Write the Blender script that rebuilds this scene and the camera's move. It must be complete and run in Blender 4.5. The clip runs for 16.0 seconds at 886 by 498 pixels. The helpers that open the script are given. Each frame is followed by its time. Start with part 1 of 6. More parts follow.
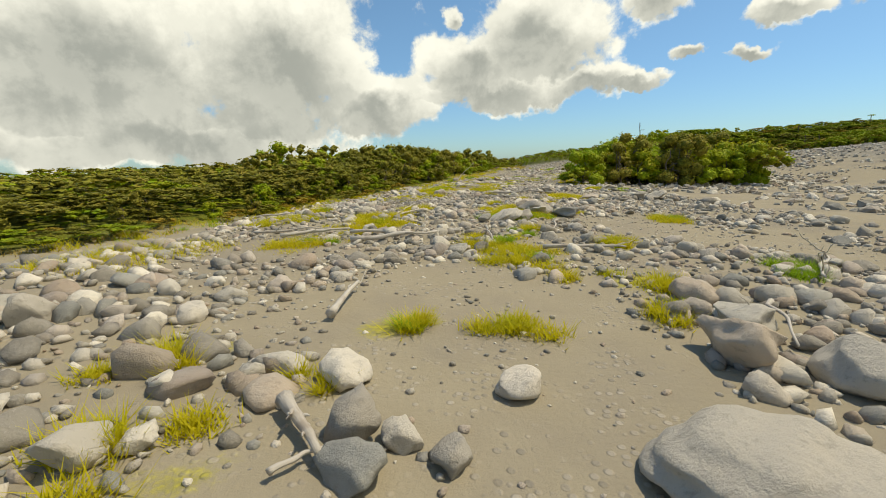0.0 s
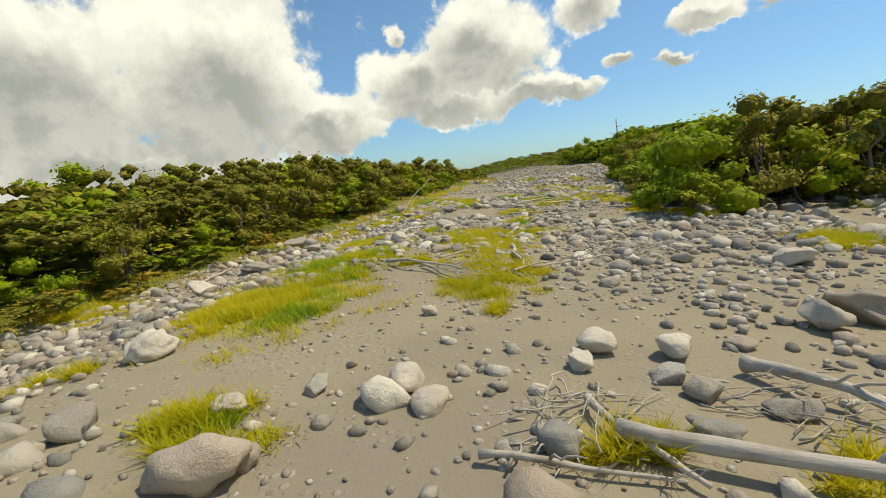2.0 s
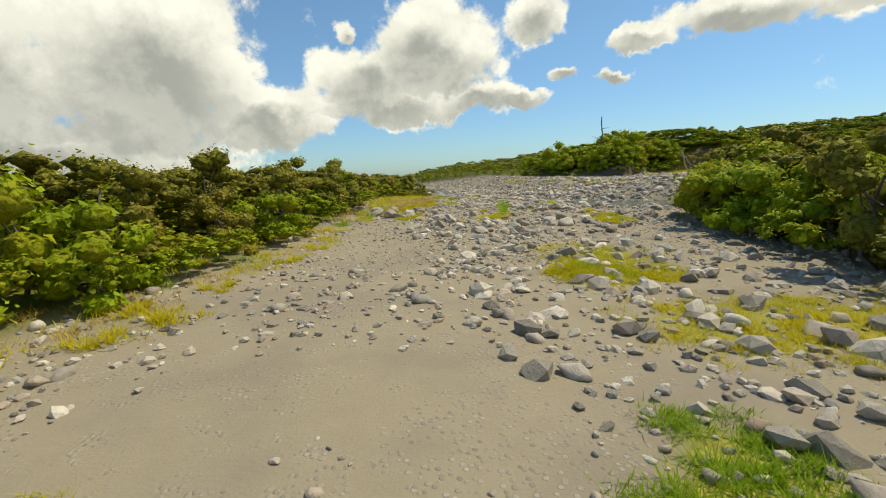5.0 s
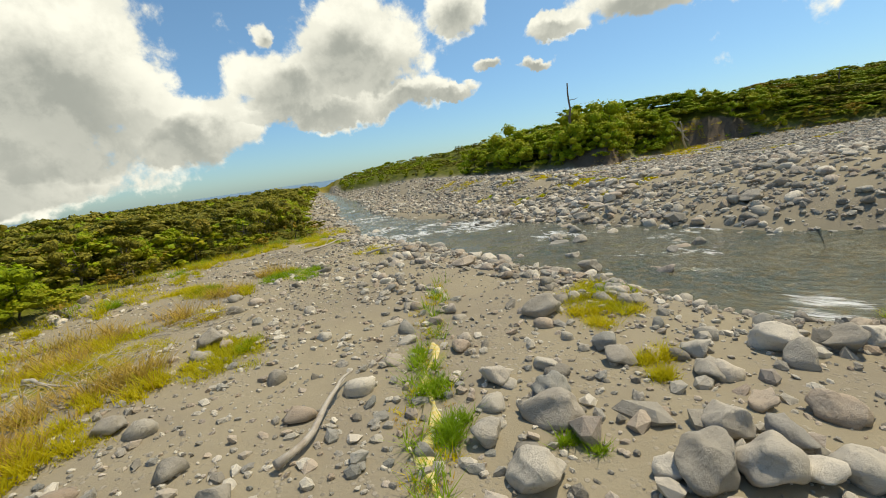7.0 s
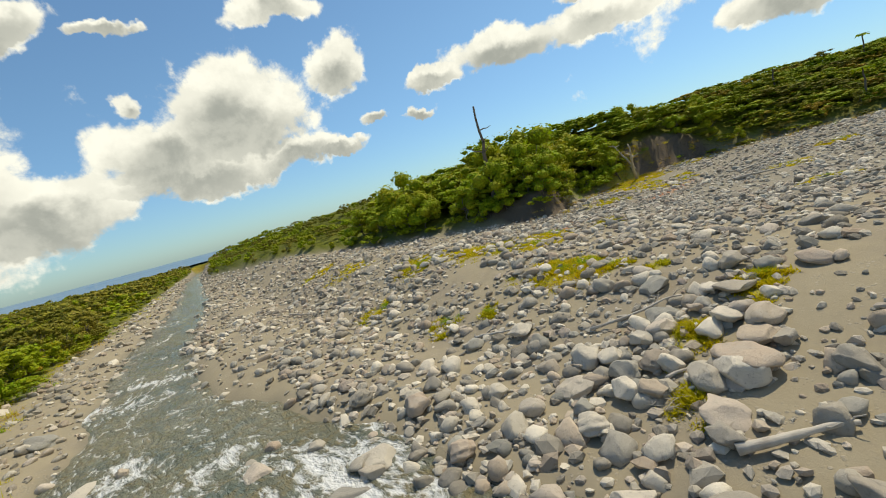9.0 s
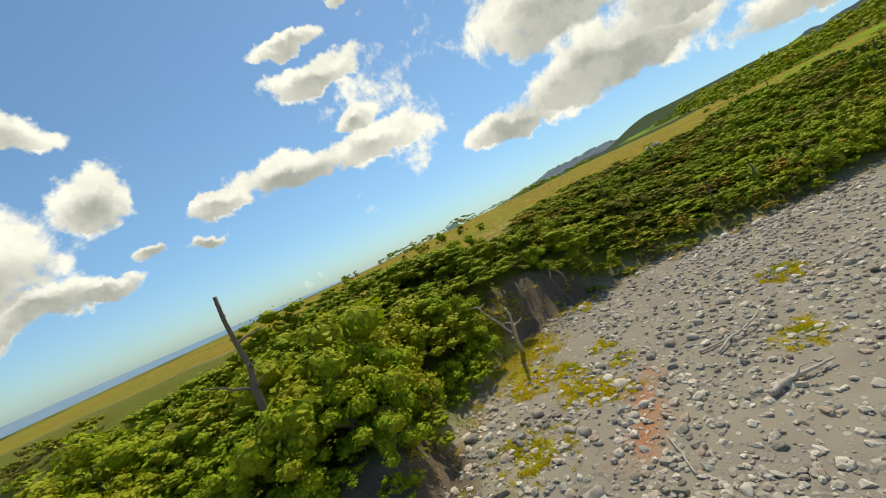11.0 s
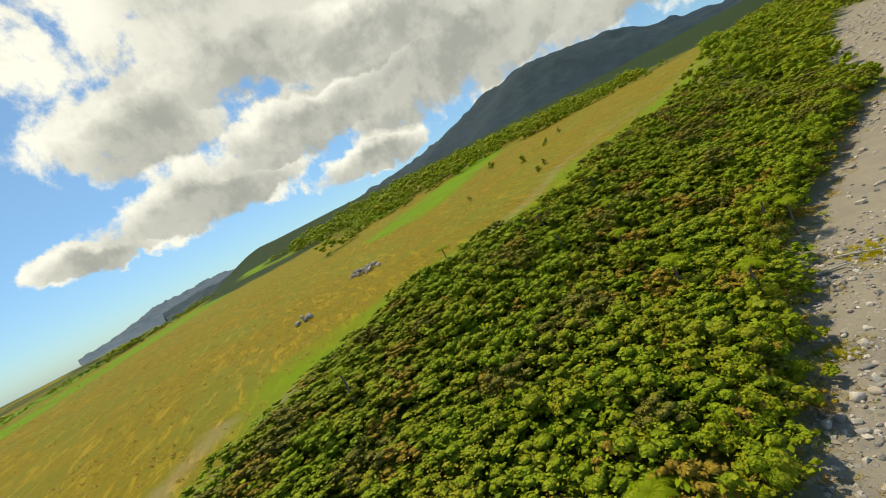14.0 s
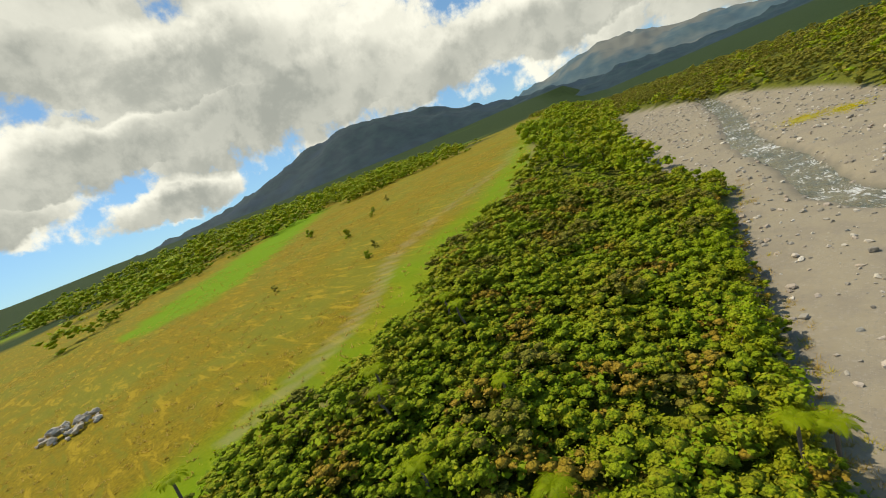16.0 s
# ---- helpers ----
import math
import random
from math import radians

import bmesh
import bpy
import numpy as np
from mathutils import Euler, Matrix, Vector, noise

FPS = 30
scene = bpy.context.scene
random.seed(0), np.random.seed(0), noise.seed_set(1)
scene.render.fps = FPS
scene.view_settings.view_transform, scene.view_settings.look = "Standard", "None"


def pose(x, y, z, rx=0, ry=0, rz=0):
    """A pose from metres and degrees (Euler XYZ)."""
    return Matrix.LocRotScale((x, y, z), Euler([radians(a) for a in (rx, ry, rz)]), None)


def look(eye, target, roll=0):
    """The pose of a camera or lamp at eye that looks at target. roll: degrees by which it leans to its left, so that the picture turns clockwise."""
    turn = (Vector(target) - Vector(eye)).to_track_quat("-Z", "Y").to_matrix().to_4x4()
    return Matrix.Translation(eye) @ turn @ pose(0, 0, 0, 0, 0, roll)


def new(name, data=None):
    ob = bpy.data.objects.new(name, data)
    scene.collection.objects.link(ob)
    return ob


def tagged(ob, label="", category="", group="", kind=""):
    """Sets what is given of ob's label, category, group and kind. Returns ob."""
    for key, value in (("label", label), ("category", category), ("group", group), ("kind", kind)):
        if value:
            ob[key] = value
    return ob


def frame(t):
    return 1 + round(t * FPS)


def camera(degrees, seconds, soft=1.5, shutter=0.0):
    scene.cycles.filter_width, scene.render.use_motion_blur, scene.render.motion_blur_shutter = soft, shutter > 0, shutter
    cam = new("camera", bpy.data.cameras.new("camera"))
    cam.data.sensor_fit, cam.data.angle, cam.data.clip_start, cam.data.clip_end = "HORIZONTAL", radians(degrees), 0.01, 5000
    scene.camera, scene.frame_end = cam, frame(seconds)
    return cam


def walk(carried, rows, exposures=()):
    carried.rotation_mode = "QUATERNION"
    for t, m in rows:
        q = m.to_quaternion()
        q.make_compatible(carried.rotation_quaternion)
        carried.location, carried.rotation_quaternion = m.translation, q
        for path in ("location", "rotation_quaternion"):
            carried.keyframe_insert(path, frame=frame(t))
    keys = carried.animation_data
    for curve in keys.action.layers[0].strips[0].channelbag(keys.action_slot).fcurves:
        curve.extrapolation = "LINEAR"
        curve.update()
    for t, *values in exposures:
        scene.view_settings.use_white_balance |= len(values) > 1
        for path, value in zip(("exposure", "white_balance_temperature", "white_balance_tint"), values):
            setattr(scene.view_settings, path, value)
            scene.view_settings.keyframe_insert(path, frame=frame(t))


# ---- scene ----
cam = camera(91.00, 16.0, 1.0)
PATH = [
    (0.0, pose(-0.00, 0.00, 2.68, 78.65, 1.81, 0.02)),
    (0.5, pose(0.03, 7.17, 2.57, 79.28, 3.81, -1.32)),
    (1.0, pose(0.26, 14.23, 2.64, 79.56, 4.95, -2.66)),
    (1.5, pose(0.80, 20.95, 2.64, 79.94, 5.87, -4.37)),
    (2.0, pose(1.58, 27.71, 2.67, 80.05, 5.45, -6.12)),
    (2.5, pose(2.56, 34.07, 2.66, 80.27, 4.56, -7.50)),
    (3.0, pose(3.80, 40.36, 2.78, 80.30, 4.06, -8.65)),
    (3.5, pose(5.06, 46.29, 2.87, 80.37, 3.23, -9.72)),
    (4.0, pose(6.37, 51.80, 2.95, 80.31, 3.00, -10.63)),
    (4.2, pose(6.87, 53.89, 2.95, 80.31, 2.90, -11.04)),
    (6.3, pose(19.79, 86.27, 4.58, 78.68, 5.05, -17.47)),
    (6.5, pose(20.67, 88.90, 4.46, 78.75, 5.94, -18.49)),
    (7.0, pose(22.91, 94.85, 4.40, 78.70, 7.78, -20.91)),
    (7.5, pose(25.49, 100.43, 4.52, 78.86, 9.68, -23.79)),
    (8.0, pose(28.58, 106.10, 4.79, 79.36, 11.09, -26.64)),
    (8.5, pose(31.95, 111.42, 5.29, 80.38, 12.46, -30.03)),
    (9.0, pose(35.76, 116.50, 5.95, 82.12, 14.54, -34.14)),
    (9.2, pose(37.15, 118.36, 6.32, 82.84, 14.77, -36.28)),
    (11.3, pose(58.25, 134.81, 13.14, 88.36, 23.16, -64.69)),
    (11.5, pose(60.96, 136.01, 13.88, 87.40, 22.44, -68.38)),
    (12.0, pose(67.57, 137.74, 15.87, 86.59, 24.11, -76.92)),
    (12.5, pose(74.08, 138.64, 17.64, 85.73, 25.38, -85.43)),
    (13.0, pose(80.29, 138.68, 19.34, 84.36, 26.03, -94.22)),
    (13.5, pose(86.87, 137.39, 20.81, 82.96, 26.42, -103.02)),
    (14.0, pose(93.05, 135.96, 21.79, 81.99, 25.62, -112.32)),
    (14.5, pose(99.25, 133.12, 23.02, 81.14, 25.46, -121.23)),
    (15.0, pose(105.17, 129.02, 24.41, 80.49, 25.92, -128.80)),
    (15.5, pose(110.42, 124.16, 25.34, 79.73, 24.33, -133.87)),
    (16.0, pose(115.19, 119.25, 25.93, 79.29, 21.81, -136.92)),
]
walk(cam, PATH, [(0.0, 0.0, 8200, 6), (16.0, 0.0, 8200, 6)])

# ---- light ----
SUN_AZ, SUN_EL = 76.0, 62.0
world = bpy.data.worlds.new("sky")
scene.world = world
world.use_nodes = True
sun_data = bpy.data.lights.new("sun", "SUN")
sun_data.energy, sun_data.angle, sun_data.color = 3.6, radians(0.6), (1.0, 0.96, 0.89)
sun = new("sun", sun_data)
_a, _e = radians(SUN_AZ), radians(SUN_EL)
sun_dir = Vector((math.sin(_a) * math.cos(_e), math.cos(_a) * math.cos(_e), math.sin(_e)))
sun.matrix_world = look(sun_dir * 60, (0, 0, 0))


# ---- node helpers ----
class Tree:
    """Short hand for building a node tree."""

    def __init__(self, tree):
        self.t = tree
        tree.nodes.clear()

    def add(self, kind, inputs=(), **props):
        n = self.t.nodes.new(kind)
        for k, v in props.items():
            setattr(n, k, v)
        for k, v in (inputs.items() if isinstance(inputs, dict) else enumerate(inputs)):
            if v is None:
                continue
            if hasattr(v, "is_output"):
                self.t.links.new(v, n.inputs[k])
            else:
                n.inputs[k].default_value = v
        return n

    def math(self, op, a, b=None, c=None, clamp=False):
        return self.add("ShaderNodeMath", [a, b, c], operation=op, use_clamp=clamp).outputs[0]

    def vmath(self, op, a, b=None):
        n = self.add("ShaderNodeVectorMath", [a, b], operation=op)
        return n.outputs["Value"] if op in ("DOT_PRODUCT", "LENGTH") else n.outputs[0]

    def mix(self, f, a, b, blend="MIX"):
        n = self.add("ShaderNodeMix", data_type="RGBA", blend_type=blend)
        for k, v in ((0, f), (6, a), (7, b)):
            if hasattr(v, "is_output"):
                self.t.links.new(v, n.inputs[k])
            else:
                n.inputs[k].default_value = v if k == 0 else (*v[:3], 1)
        return n.outputs[2]

    def ramp(self, f, lo, hi, a=0.0, b=1.0):
        n = self.add("ShaderNodeMapRange", [f, lo, hi, a, b], interpolation_type="SMOOTHSTEP")
        return n.outputs[0]

    def noise(self, vec, scale, detail=4.0, rough=0.55, dist=0.0):
        return self.add("ShaderNodeTexNoise", {"Vector": vec, "Scale": scale, "Detail": detail, "Roughness": rough, "Distortion": dist}).outputs[0]


# banks of cloud: azimuth, height, half width and half depth, in degrees
CLOUDS_SEAWARD = [(-51.7, 11.8, 14, 9), (-37.6, 11.9, 18, 9.5), (-19.5, 12.8, 12.5, 11), (-31.9, 4.2, 22, 4.2), (-7.7, 6.8, 9, 4), (11.6, 14.1, 9.5, 6.2), (4.5, 11.3, 8, 4.5), (17.3, 8.8, 7, 2.2), (6.3, 8.4, 13, 2.6), (0.9, 17.0, 1.5, 1.8), (22.3, 8.4, 5, 1.0), (25.2, 17.6, 3.6, 3.4), (28.8, 10.8, 2.2, 1.2), (33.6, 9.9, 2.7, 0.9), (36.3, 13.1, 4.8, 1.6), (46.1, 14.2, 8, 2.6), (57.0, 14.3, 7.5, 2.3), (19.0, 24.3, 5, 2), (2.7, 22.9, 3, 0.9), (-7.0, 24.3, 6, 2.5)]
CLOUDS_INLAND = [(53, 24.5, 7, 2.0), (51, 28.6, 5, 1.3), (56, 18, 3.0, 1.6), (60, 31, 3, 1.1), (74, 9, 8, 2.3), (84, 20.5, 12, 5.5), (86, 11.5, 14, 4.2), (102, 15, 19, 4.6), (106, 8, 9, 2.8), (99, 25, 15, 7), (122, 16, 26, 8), (150, 12, 32, 5), (182, 9, 30, 6), (112, 22, 21, 6), (128, 40, 40, 16)]


def make_sky():
    t = Tree(world.node_tree)
    nish = t.add("ShaderNodeTexSky", sky_type="NISHITA", sun_disc=False, sun_elevation=radians(SUN_EL), sun_rotation=radians(SUN_AZ), dust_density=0.35, air_density=1.0, ozone_density=2.2)
    d = t.add("ShaderNodeTexCoord").outputs["Generated"]
    wob = t.add("ShaderNodeTexNoise", {"Vector": d, "Scale": 7.0, "Detail": 5.0, "Roughness": 0.6}).outputs["Color"]
    v = t.vmath("ADD", d, t.vmath("SCALE", t.vmath("SUBTRACT", wob, (0.5, 0.5, 0.5))))
    v.node.inputs[1].links[0].from_node.inputs["Scale"].default_value = 0.13
    dens = base = None
    for az, el, ra, re in CLOUDS_SEAWARD + CLOUDS_INLAND:
        az, el = radians(az), radians(el)
        c = Vector((math.sin(az) * math.cos(el), math.cos(az) * math.cos(el), math.sin(el)))
        right = Vector((math.cos(az), -math.sin(az), 0))
        up = right.cross(c)
        u = t.vmath("DOT_PRODUCT", v, tuple(right / math.tan(radians(ra))))
        w = t.vmath("DOT_PRODUCT", v, tuple(up / math.tan(radians(re))))
        f = t.math("MULTIPLY", t.math("MINIMUM", t.vmath("DOT_PRODUCT", v, tuple(c)), 0.0), 20.0)
        q = t.vmath("LENGTH", t.add("ShaderNodeCombineXYZ", [u, w, f]).outputs[0])
        e = t.math("SUBTRACT", 1.0, q)
        g = t.math("SUBTRACT", t.math("MULTIPLY_ADD", e, 1.4, 0.1), w)
        dens = e if dens is None else t.add("ShaderNodeMath", [dens, e, 0.22], operation="SMOOTH_MAX").outputs[0]
        g = t.math("MINIMUM", g, t.math("MULTIPLY", e, 6.0))
        base = g if base is None else t.math("MAXIMUM", base, g)
    n1 = t.noise(d, 8.0, 7.0, 0.6, 0.15)
    n2 = t.noise(t.vmath("ADD", d, (0.02, 0.008, 0.04)), 8.0, 6.0, 0.64, 0.15)
    n3 = t.noise(d, 3.4, 6.0, 0.6)
    n5 = t.noise(d, 24.0, 6.0, 0.6)
    body = t.math("ADD", t.math("MAXIMUM", dens, -1.2), t.math("MULTIPLY", t.math("SUBTRACT", n1, 0.5), 1.8))
    body = t.math("MULTIPLY_ADD", t.math("SUBTRACT", n5, 0.5), 0.45, body)
    cover = t.ramp(body, -0.02, 0.26)
    lit = t.ramp(t.math("SUBTRACT", n1, n2), -0.12, 0.10)
    under = t.ramp(t.math("ADD", base, t.math("MULTIPLY", t.math("SUBTRACT", n3, 0.5), 1.4)), 0.3, 1.5)
    grey = t.math("ADD", t.math("MULTIPLY", under, 0.72), t.math("MULTIPLY", t.math("SUBTRACT", 1.0, lit), 0.20), clamp=True)
    cloud = t.mix(grey, (7.9, 8.5, 8.9), (2.6, 3.0, 3.25))
    rise = t.ramp(t.add("ShaderNodeSeparateXYZ", [d]).outputs[2], 0.0, 0.35)
    blue = t.mix(1.0, nish.outputs[0], t.mix(rise, (0.52, 0.82, 1.22), (0.68, 1.0, 1.25)), "MULTIPLY")
    col = t.mix(cover, blue, cloud)
    bg = t.add("ShaderNodeBackground", {"Color": col, "Strength": 0.12})
    t.add("ShaderNodeOutputWorld", [bg.outputs[0]])


make_sky()


def surface(name):
    m = bpy.data.materials.new(name)
    m.use_nodes = True
    t = Tree(m.node_tree)
    out = t.add("ShaderNodeOutputMaterial")
    return m, t, out


def finish(t, out, colour, rough=0.8, bump=None, strength=0.4, dist=0.02, spec=0.3, metal=0.0, trans=0.0):
    b = t.add("ShaderNodeBsdfPrincipled")
    for k, v in (("Base Color", colour), ("Roughness", rough), ("Metallic", metal), ("Specular IOR Level", spec)):
        if hasattr(v, "is_output"):
            t.t.links.new(v, b.inputs[k])
        else:
            b.inputs[k].default_value = (*v[:3], 1) if k == "Base Color" else v
    if bump is not None:
        n = t.add("ShaderNodeBump", {"Strength": strength, "Distance": dist, "Height": bump})
        t.t.links.new(n.outputs[0], b.inputs["Normal"])
    sh = b.outputs[0]
    if trans:
        tr = t.add("ShaderNodeBsdfTranslucent", {"Color": colour if hasattr(colour, "is_output") else (*colour[:3], 1)})
        sh = t.add("ShaderNodeMixShader", [trans, sh, tr.outputs[0]]).outputs[0]
    t.t.links.new(sh, out.inputs[0])


def leaf_material(name, tones, rough=0.6, trans=0.4, spec=0.12):
    """Leaves whose tone changes from leaf to leaf and, more slowly, from plant to plant."""
    m, t, out = surface(name)
    geo = t.add("ShaderNodeNewGeometry")
    isl = geo.outputs["Random Per Island"]
    big = t.noise(geo.outputs["Position"], 0.16, 3.0, 0.6)
    mid = t.noise(geo.outputs["Position"], 0.9, 2.0)
    obj = t.add("ShaderNodeObjectInfo").outputs["Random"]
    c = t.mix(isl, tones[0], tones[1])
    c = t.mix(t.ramp(big, 0.42, 0.64), c, tones[2])
    c = t.mix(t.math("MULTIPLY", t.ramp(mid, 0.5, 0.7), 0.6), c, tones[3])
    c = t.mix(t.math("MULTIPLY", obj, 0.35), c, tones[1])
    finish(t, out, c, rough, trans=trans, spec=spec)
    return m


def stone_material(name, a, b, c, per_island):
    m, t, out = surface(name)
    geo = t.add("ShaderNodeNewGeometry")
    pos = geo.outputs["Position"]
    rnd = geo.outputs["Random Per Island"] if per_island else t.add("ShaderNodeObjectInfo").outputs["Random"]
    n1 = t.noise(pos, 2.2, 5.0, 0.6)
    n2 = t.noise(pos, 9.0, 8.0, 0.68)
    n3 = t.noise(pos, 70.0, 4.0, 0.65)
    tone = t.math("POWER", rnd, 1.25)
    col = t.mix(tone, a, b)
    pink = t.math("FRACT", t.math("MULTIPLY", rnd, 23.9))
    col = t.mix(t.math("MULTIPLY", t.ramp(pink, 0.80, 0.95), 0.5), col, (0.44, 0.35, 0.29))
    warm = t.math("FRACT", t.math("MULTIPLY", rnd, 7.31))
    col = t.mix(t.math("MULTIPLY", t.ramp(warm, 0.72, 0.95), 0.6), col, c)
    cool = t.math("FRACT", t.math("MULTIPLY", rnd, 13.7))
    col = t.mix(t.math("MULTIPLY", t.ramp(cool, 0.78, 0.95), 0.6), col, (0.20, 0.215, 0.205))
    col = t.mix(t.math("MULTIPLY", t.ramp(n1, 0.45, 0.7), 0.4), col, (0.42, 0.39, 0.34))
    col = t.mix(t.math("MULTIPLY", t.ramp(n2, 0.52, 0.72), 0.45), col, (0.16, 0.145, 0.125))
    col = t.mix(t.math("MULTIPLY", t.ramp(n3, 0.55, 0.7), 0.28), col, (0.52, 0.5, 0.45))
    h = t.math("ADD", t.math("MULTIPLY", n2, 0.8), t.math("MULTIPLY", n3, 0.2))
    finish(t, out, col, 0.9, bump=h, strength=0.75, dist=0.08, spec=0.12)
    return m


def wood_material():
    m, t, out = surface("weathered_wood")
    tc = t.add("ShaderNodeTexCoord").outputs["Object"]
    st = t.add("ShaderNodeMapping", {"Vector": tc, "Scale": (2.0, 18.0, 18.0)}).outputs[0]
    n1 = t.noise(st, 2.0, 6.0, 0.6)
    n2 = t.noise(tc, 3.0, 3.0)
    col = t.mix(n1, (0.30, 0.255, 0.20), (0.56, 0.52, 0.46))
    col = t.mix(t.math("MULTIPLY", t.ramp(n2, 0.5, 0.72), 0.6), col, (0.24, 0.18, 0.125))
    rnd = t.add("ShaderNodeObjectInfo").outputs["Random"]
    col = t.mix(t.math("MULTIPLY", rnd, 0.3), col, (0.62, 0.59, 0.53))
    finish(t, out, col, 0.8, bump=n1, strength=0.6, dist=0.02)
    return m


def bark_material():
    m, t, out = surface("bark")
    pos = t.add("ShaderNodeNewGeometry").outputs["Position"]
    st = t.add("ShaderNodeMapping", {"Vector": pos, "Scale": (9.0, 9.0, 1.6)}).outputs[0]
    n = t.noise(st, 2.0, 5.0, 0.6)
    finish(t, out, t.mix(n, (0.07, 0.055, 0.042), (0.22, 0.19, 0.155)), 0.9, bump=n, strength=0.7)
    return m


STONE = stone_material("river_stone", (0.33, 0.30, 0.25), (0.68, 0.62, 0.52), (0.42, 0.31, 0.22), False)
COBBLE = stone_material("river_cobbles", (0.22, 0.20, 0.165), (0.72, 0.66, 0.55), (0.42, 0.31, 0.22), True)
WOOD = wood_material()
BARK = bark_material()
GREEN = leaf_material("scrub_leaves", ((0.210, 0.319, 0.011), (0.353, 0.445, 0.018), (0.386, 0.336, 0.023), (0.168, 0.286, 0.013)), trans=0.26)
OLIVE = leaf_material("manuka_leaves", ((0.22, 0.22, 0.026), (0.33, 0.31, 0.04), (0.34, 0.27, 0.044), (0.18, 0.21, 0.02)), trans=0.26)
DARK = leaf_material("dark_leaves", ((0.152, 0.256, 0.010), (0.264, 0.376, 0.014), (0.304, 0.304, 0.016), (0.128, 0.240, 0.010)), trans=0.26)
BRIGHT = leaf_material("fern_fronds", ((0.259, 0.346, 0.009), (0.331, 0.403, 0.014), (0.274, 0.360, 0.011), (0.216, 0.317, 0.009)))
RUSSET = leaf_material("russet_leaves", ((0.46, 0.28, 0.035), (0.56, 0.38, 0.06), (0.46, 0.33, 0.035), (0.38, 0.32, 0.035)))
GRASS = leaf_material("yellow_grass_blades", ((0.52, 0.45, 0.022), (0.64, 0.55, 0.035), (0.46, 0.44, 0.022), (0.36, 0.41, 0.018)), 0.6, 0.5)
LUSH = leaf_material("green_grass_blades", ((0.20, 0.34, 0.018), (0.30, 0.43, 0.028), (0.25, 0.37, 0.02), (0.16, 0.29, 0.018)), 0.6, 0.45)
DRY = leaf_material("dry_grass_blades", ((0.46, 0.31, 0.07), (0.56, 0.40, 0.11), (0.40, 0.29, 0.05), (0.32, 0.27, 0.04)), 0.7, 0.3)
GOLD = leaf_material("golden_mat_plants", ((0.56, 0.44, 0.015), (0.66, 0.54, 0.03), (0.46, 0.42, 0.02), (0.36, 0.38, 0.02)), 0.6, 0.4)


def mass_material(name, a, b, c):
    """Foliage in the depth of a crown: small mottled tones, darkened for inner shade, and a leafy relief."""
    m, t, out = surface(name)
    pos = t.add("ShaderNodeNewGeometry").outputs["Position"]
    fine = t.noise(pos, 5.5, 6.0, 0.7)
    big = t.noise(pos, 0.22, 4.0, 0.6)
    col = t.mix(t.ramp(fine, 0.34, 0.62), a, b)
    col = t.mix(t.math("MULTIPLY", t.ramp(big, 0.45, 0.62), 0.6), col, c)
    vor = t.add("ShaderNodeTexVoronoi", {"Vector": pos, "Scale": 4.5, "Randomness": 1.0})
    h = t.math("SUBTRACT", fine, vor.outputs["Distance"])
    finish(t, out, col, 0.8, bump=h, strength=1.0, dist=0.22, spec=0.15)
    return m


# Crown-core tones, mostly darker than the leaves to stand for inner shade.
INNER = mass_material("shaded_green_foliage", (0.156, 0.218, 0.009), (0.312, 0.398, 0.016), (0.351, 0.320, 0.020))
INNER_RUSSET = mass_material("shaded_russet_foliage", (0.24, 0.17, 0.02), (0.46, 0.31, 0.035), (0.40, 0.30, 0.03))
INNER_OLIVE = mass_material("shaded_olive_foliage", (0.09, 0.10, 0.014), (0.24, 0.235, 0.028), (0.25, 0.21, 0.032))


# ---- land forms ----
def S(a, b, v):
    k = np.clip((v - a) / (b - a), 0, 1)
    return k * k * (3 - 2 * k)


EAST = np.array([(60, 420), (46, 270), (50, 210), (55, 182), (63, 158), (68, 146), (76, 149), (83, 149), (90, 147), (95, 142), (98, 138), (101, 131), (104, 124), (108, 116), (111, 110), (118, 97), (121, 88), (125, 74), (129, 60), (131, 45), (140, 38), (155, 9), (185, -60), (240, -200), (420, -600)], float)
WEST = np.array([(-48, -80), (-19, 4), (-15.5, 16), (-13, 25), (-9.8, 37), (-5.5, 50), (-2.8, 59), (0.5, 67), (4.5, 79), (11, 97), (13.4, 114), (16, 125), (21, 131), (26, 140), (24.5, 155), (26, 173), (29, 200), (36, 277), (50, 420)], float)
RIVER = np.array([(54, 420), (42, 280), (38, 202), (33.2, 162), (32.7, 148), (33.4, 139), (34.6, 130), (36.2, 120), (38.3, 111), (39.5, 104), (45, 97), (62, 86), (95, 68), (112, 60), (120, 53), (124, 39), (134, 16), (142, -20), (160, -75), (205, -170), (330, -420)], float)
RIVER_Z = np.array([-4.2, -2.2, -1.4, -1.05, -0.9, -0.8, -0.6, -0.4, -0.15, 0.0, 0.5, 2.2, 4.1, 5.2, 5.9, 6.75, 8.25, 10.2, 13.6, 18.0, 26.5])
FIELD = np.array([(60, 330), (84, 200), (92, 165), (103, 153), (112, 153), (128, 148), (141, 139), (147, 128), (149, 119), (149.5, 100), (151, 91), (160, 78), (164, 56), (177, 22), (203, -25), (245, -110), (440, -520)], float)
UPWEST = np.array([(80, 60), (104, 30), (113, 8), (123, -14), (144, -49), (166, -71), (200, -105), (280, -200), (460, -420)], float)


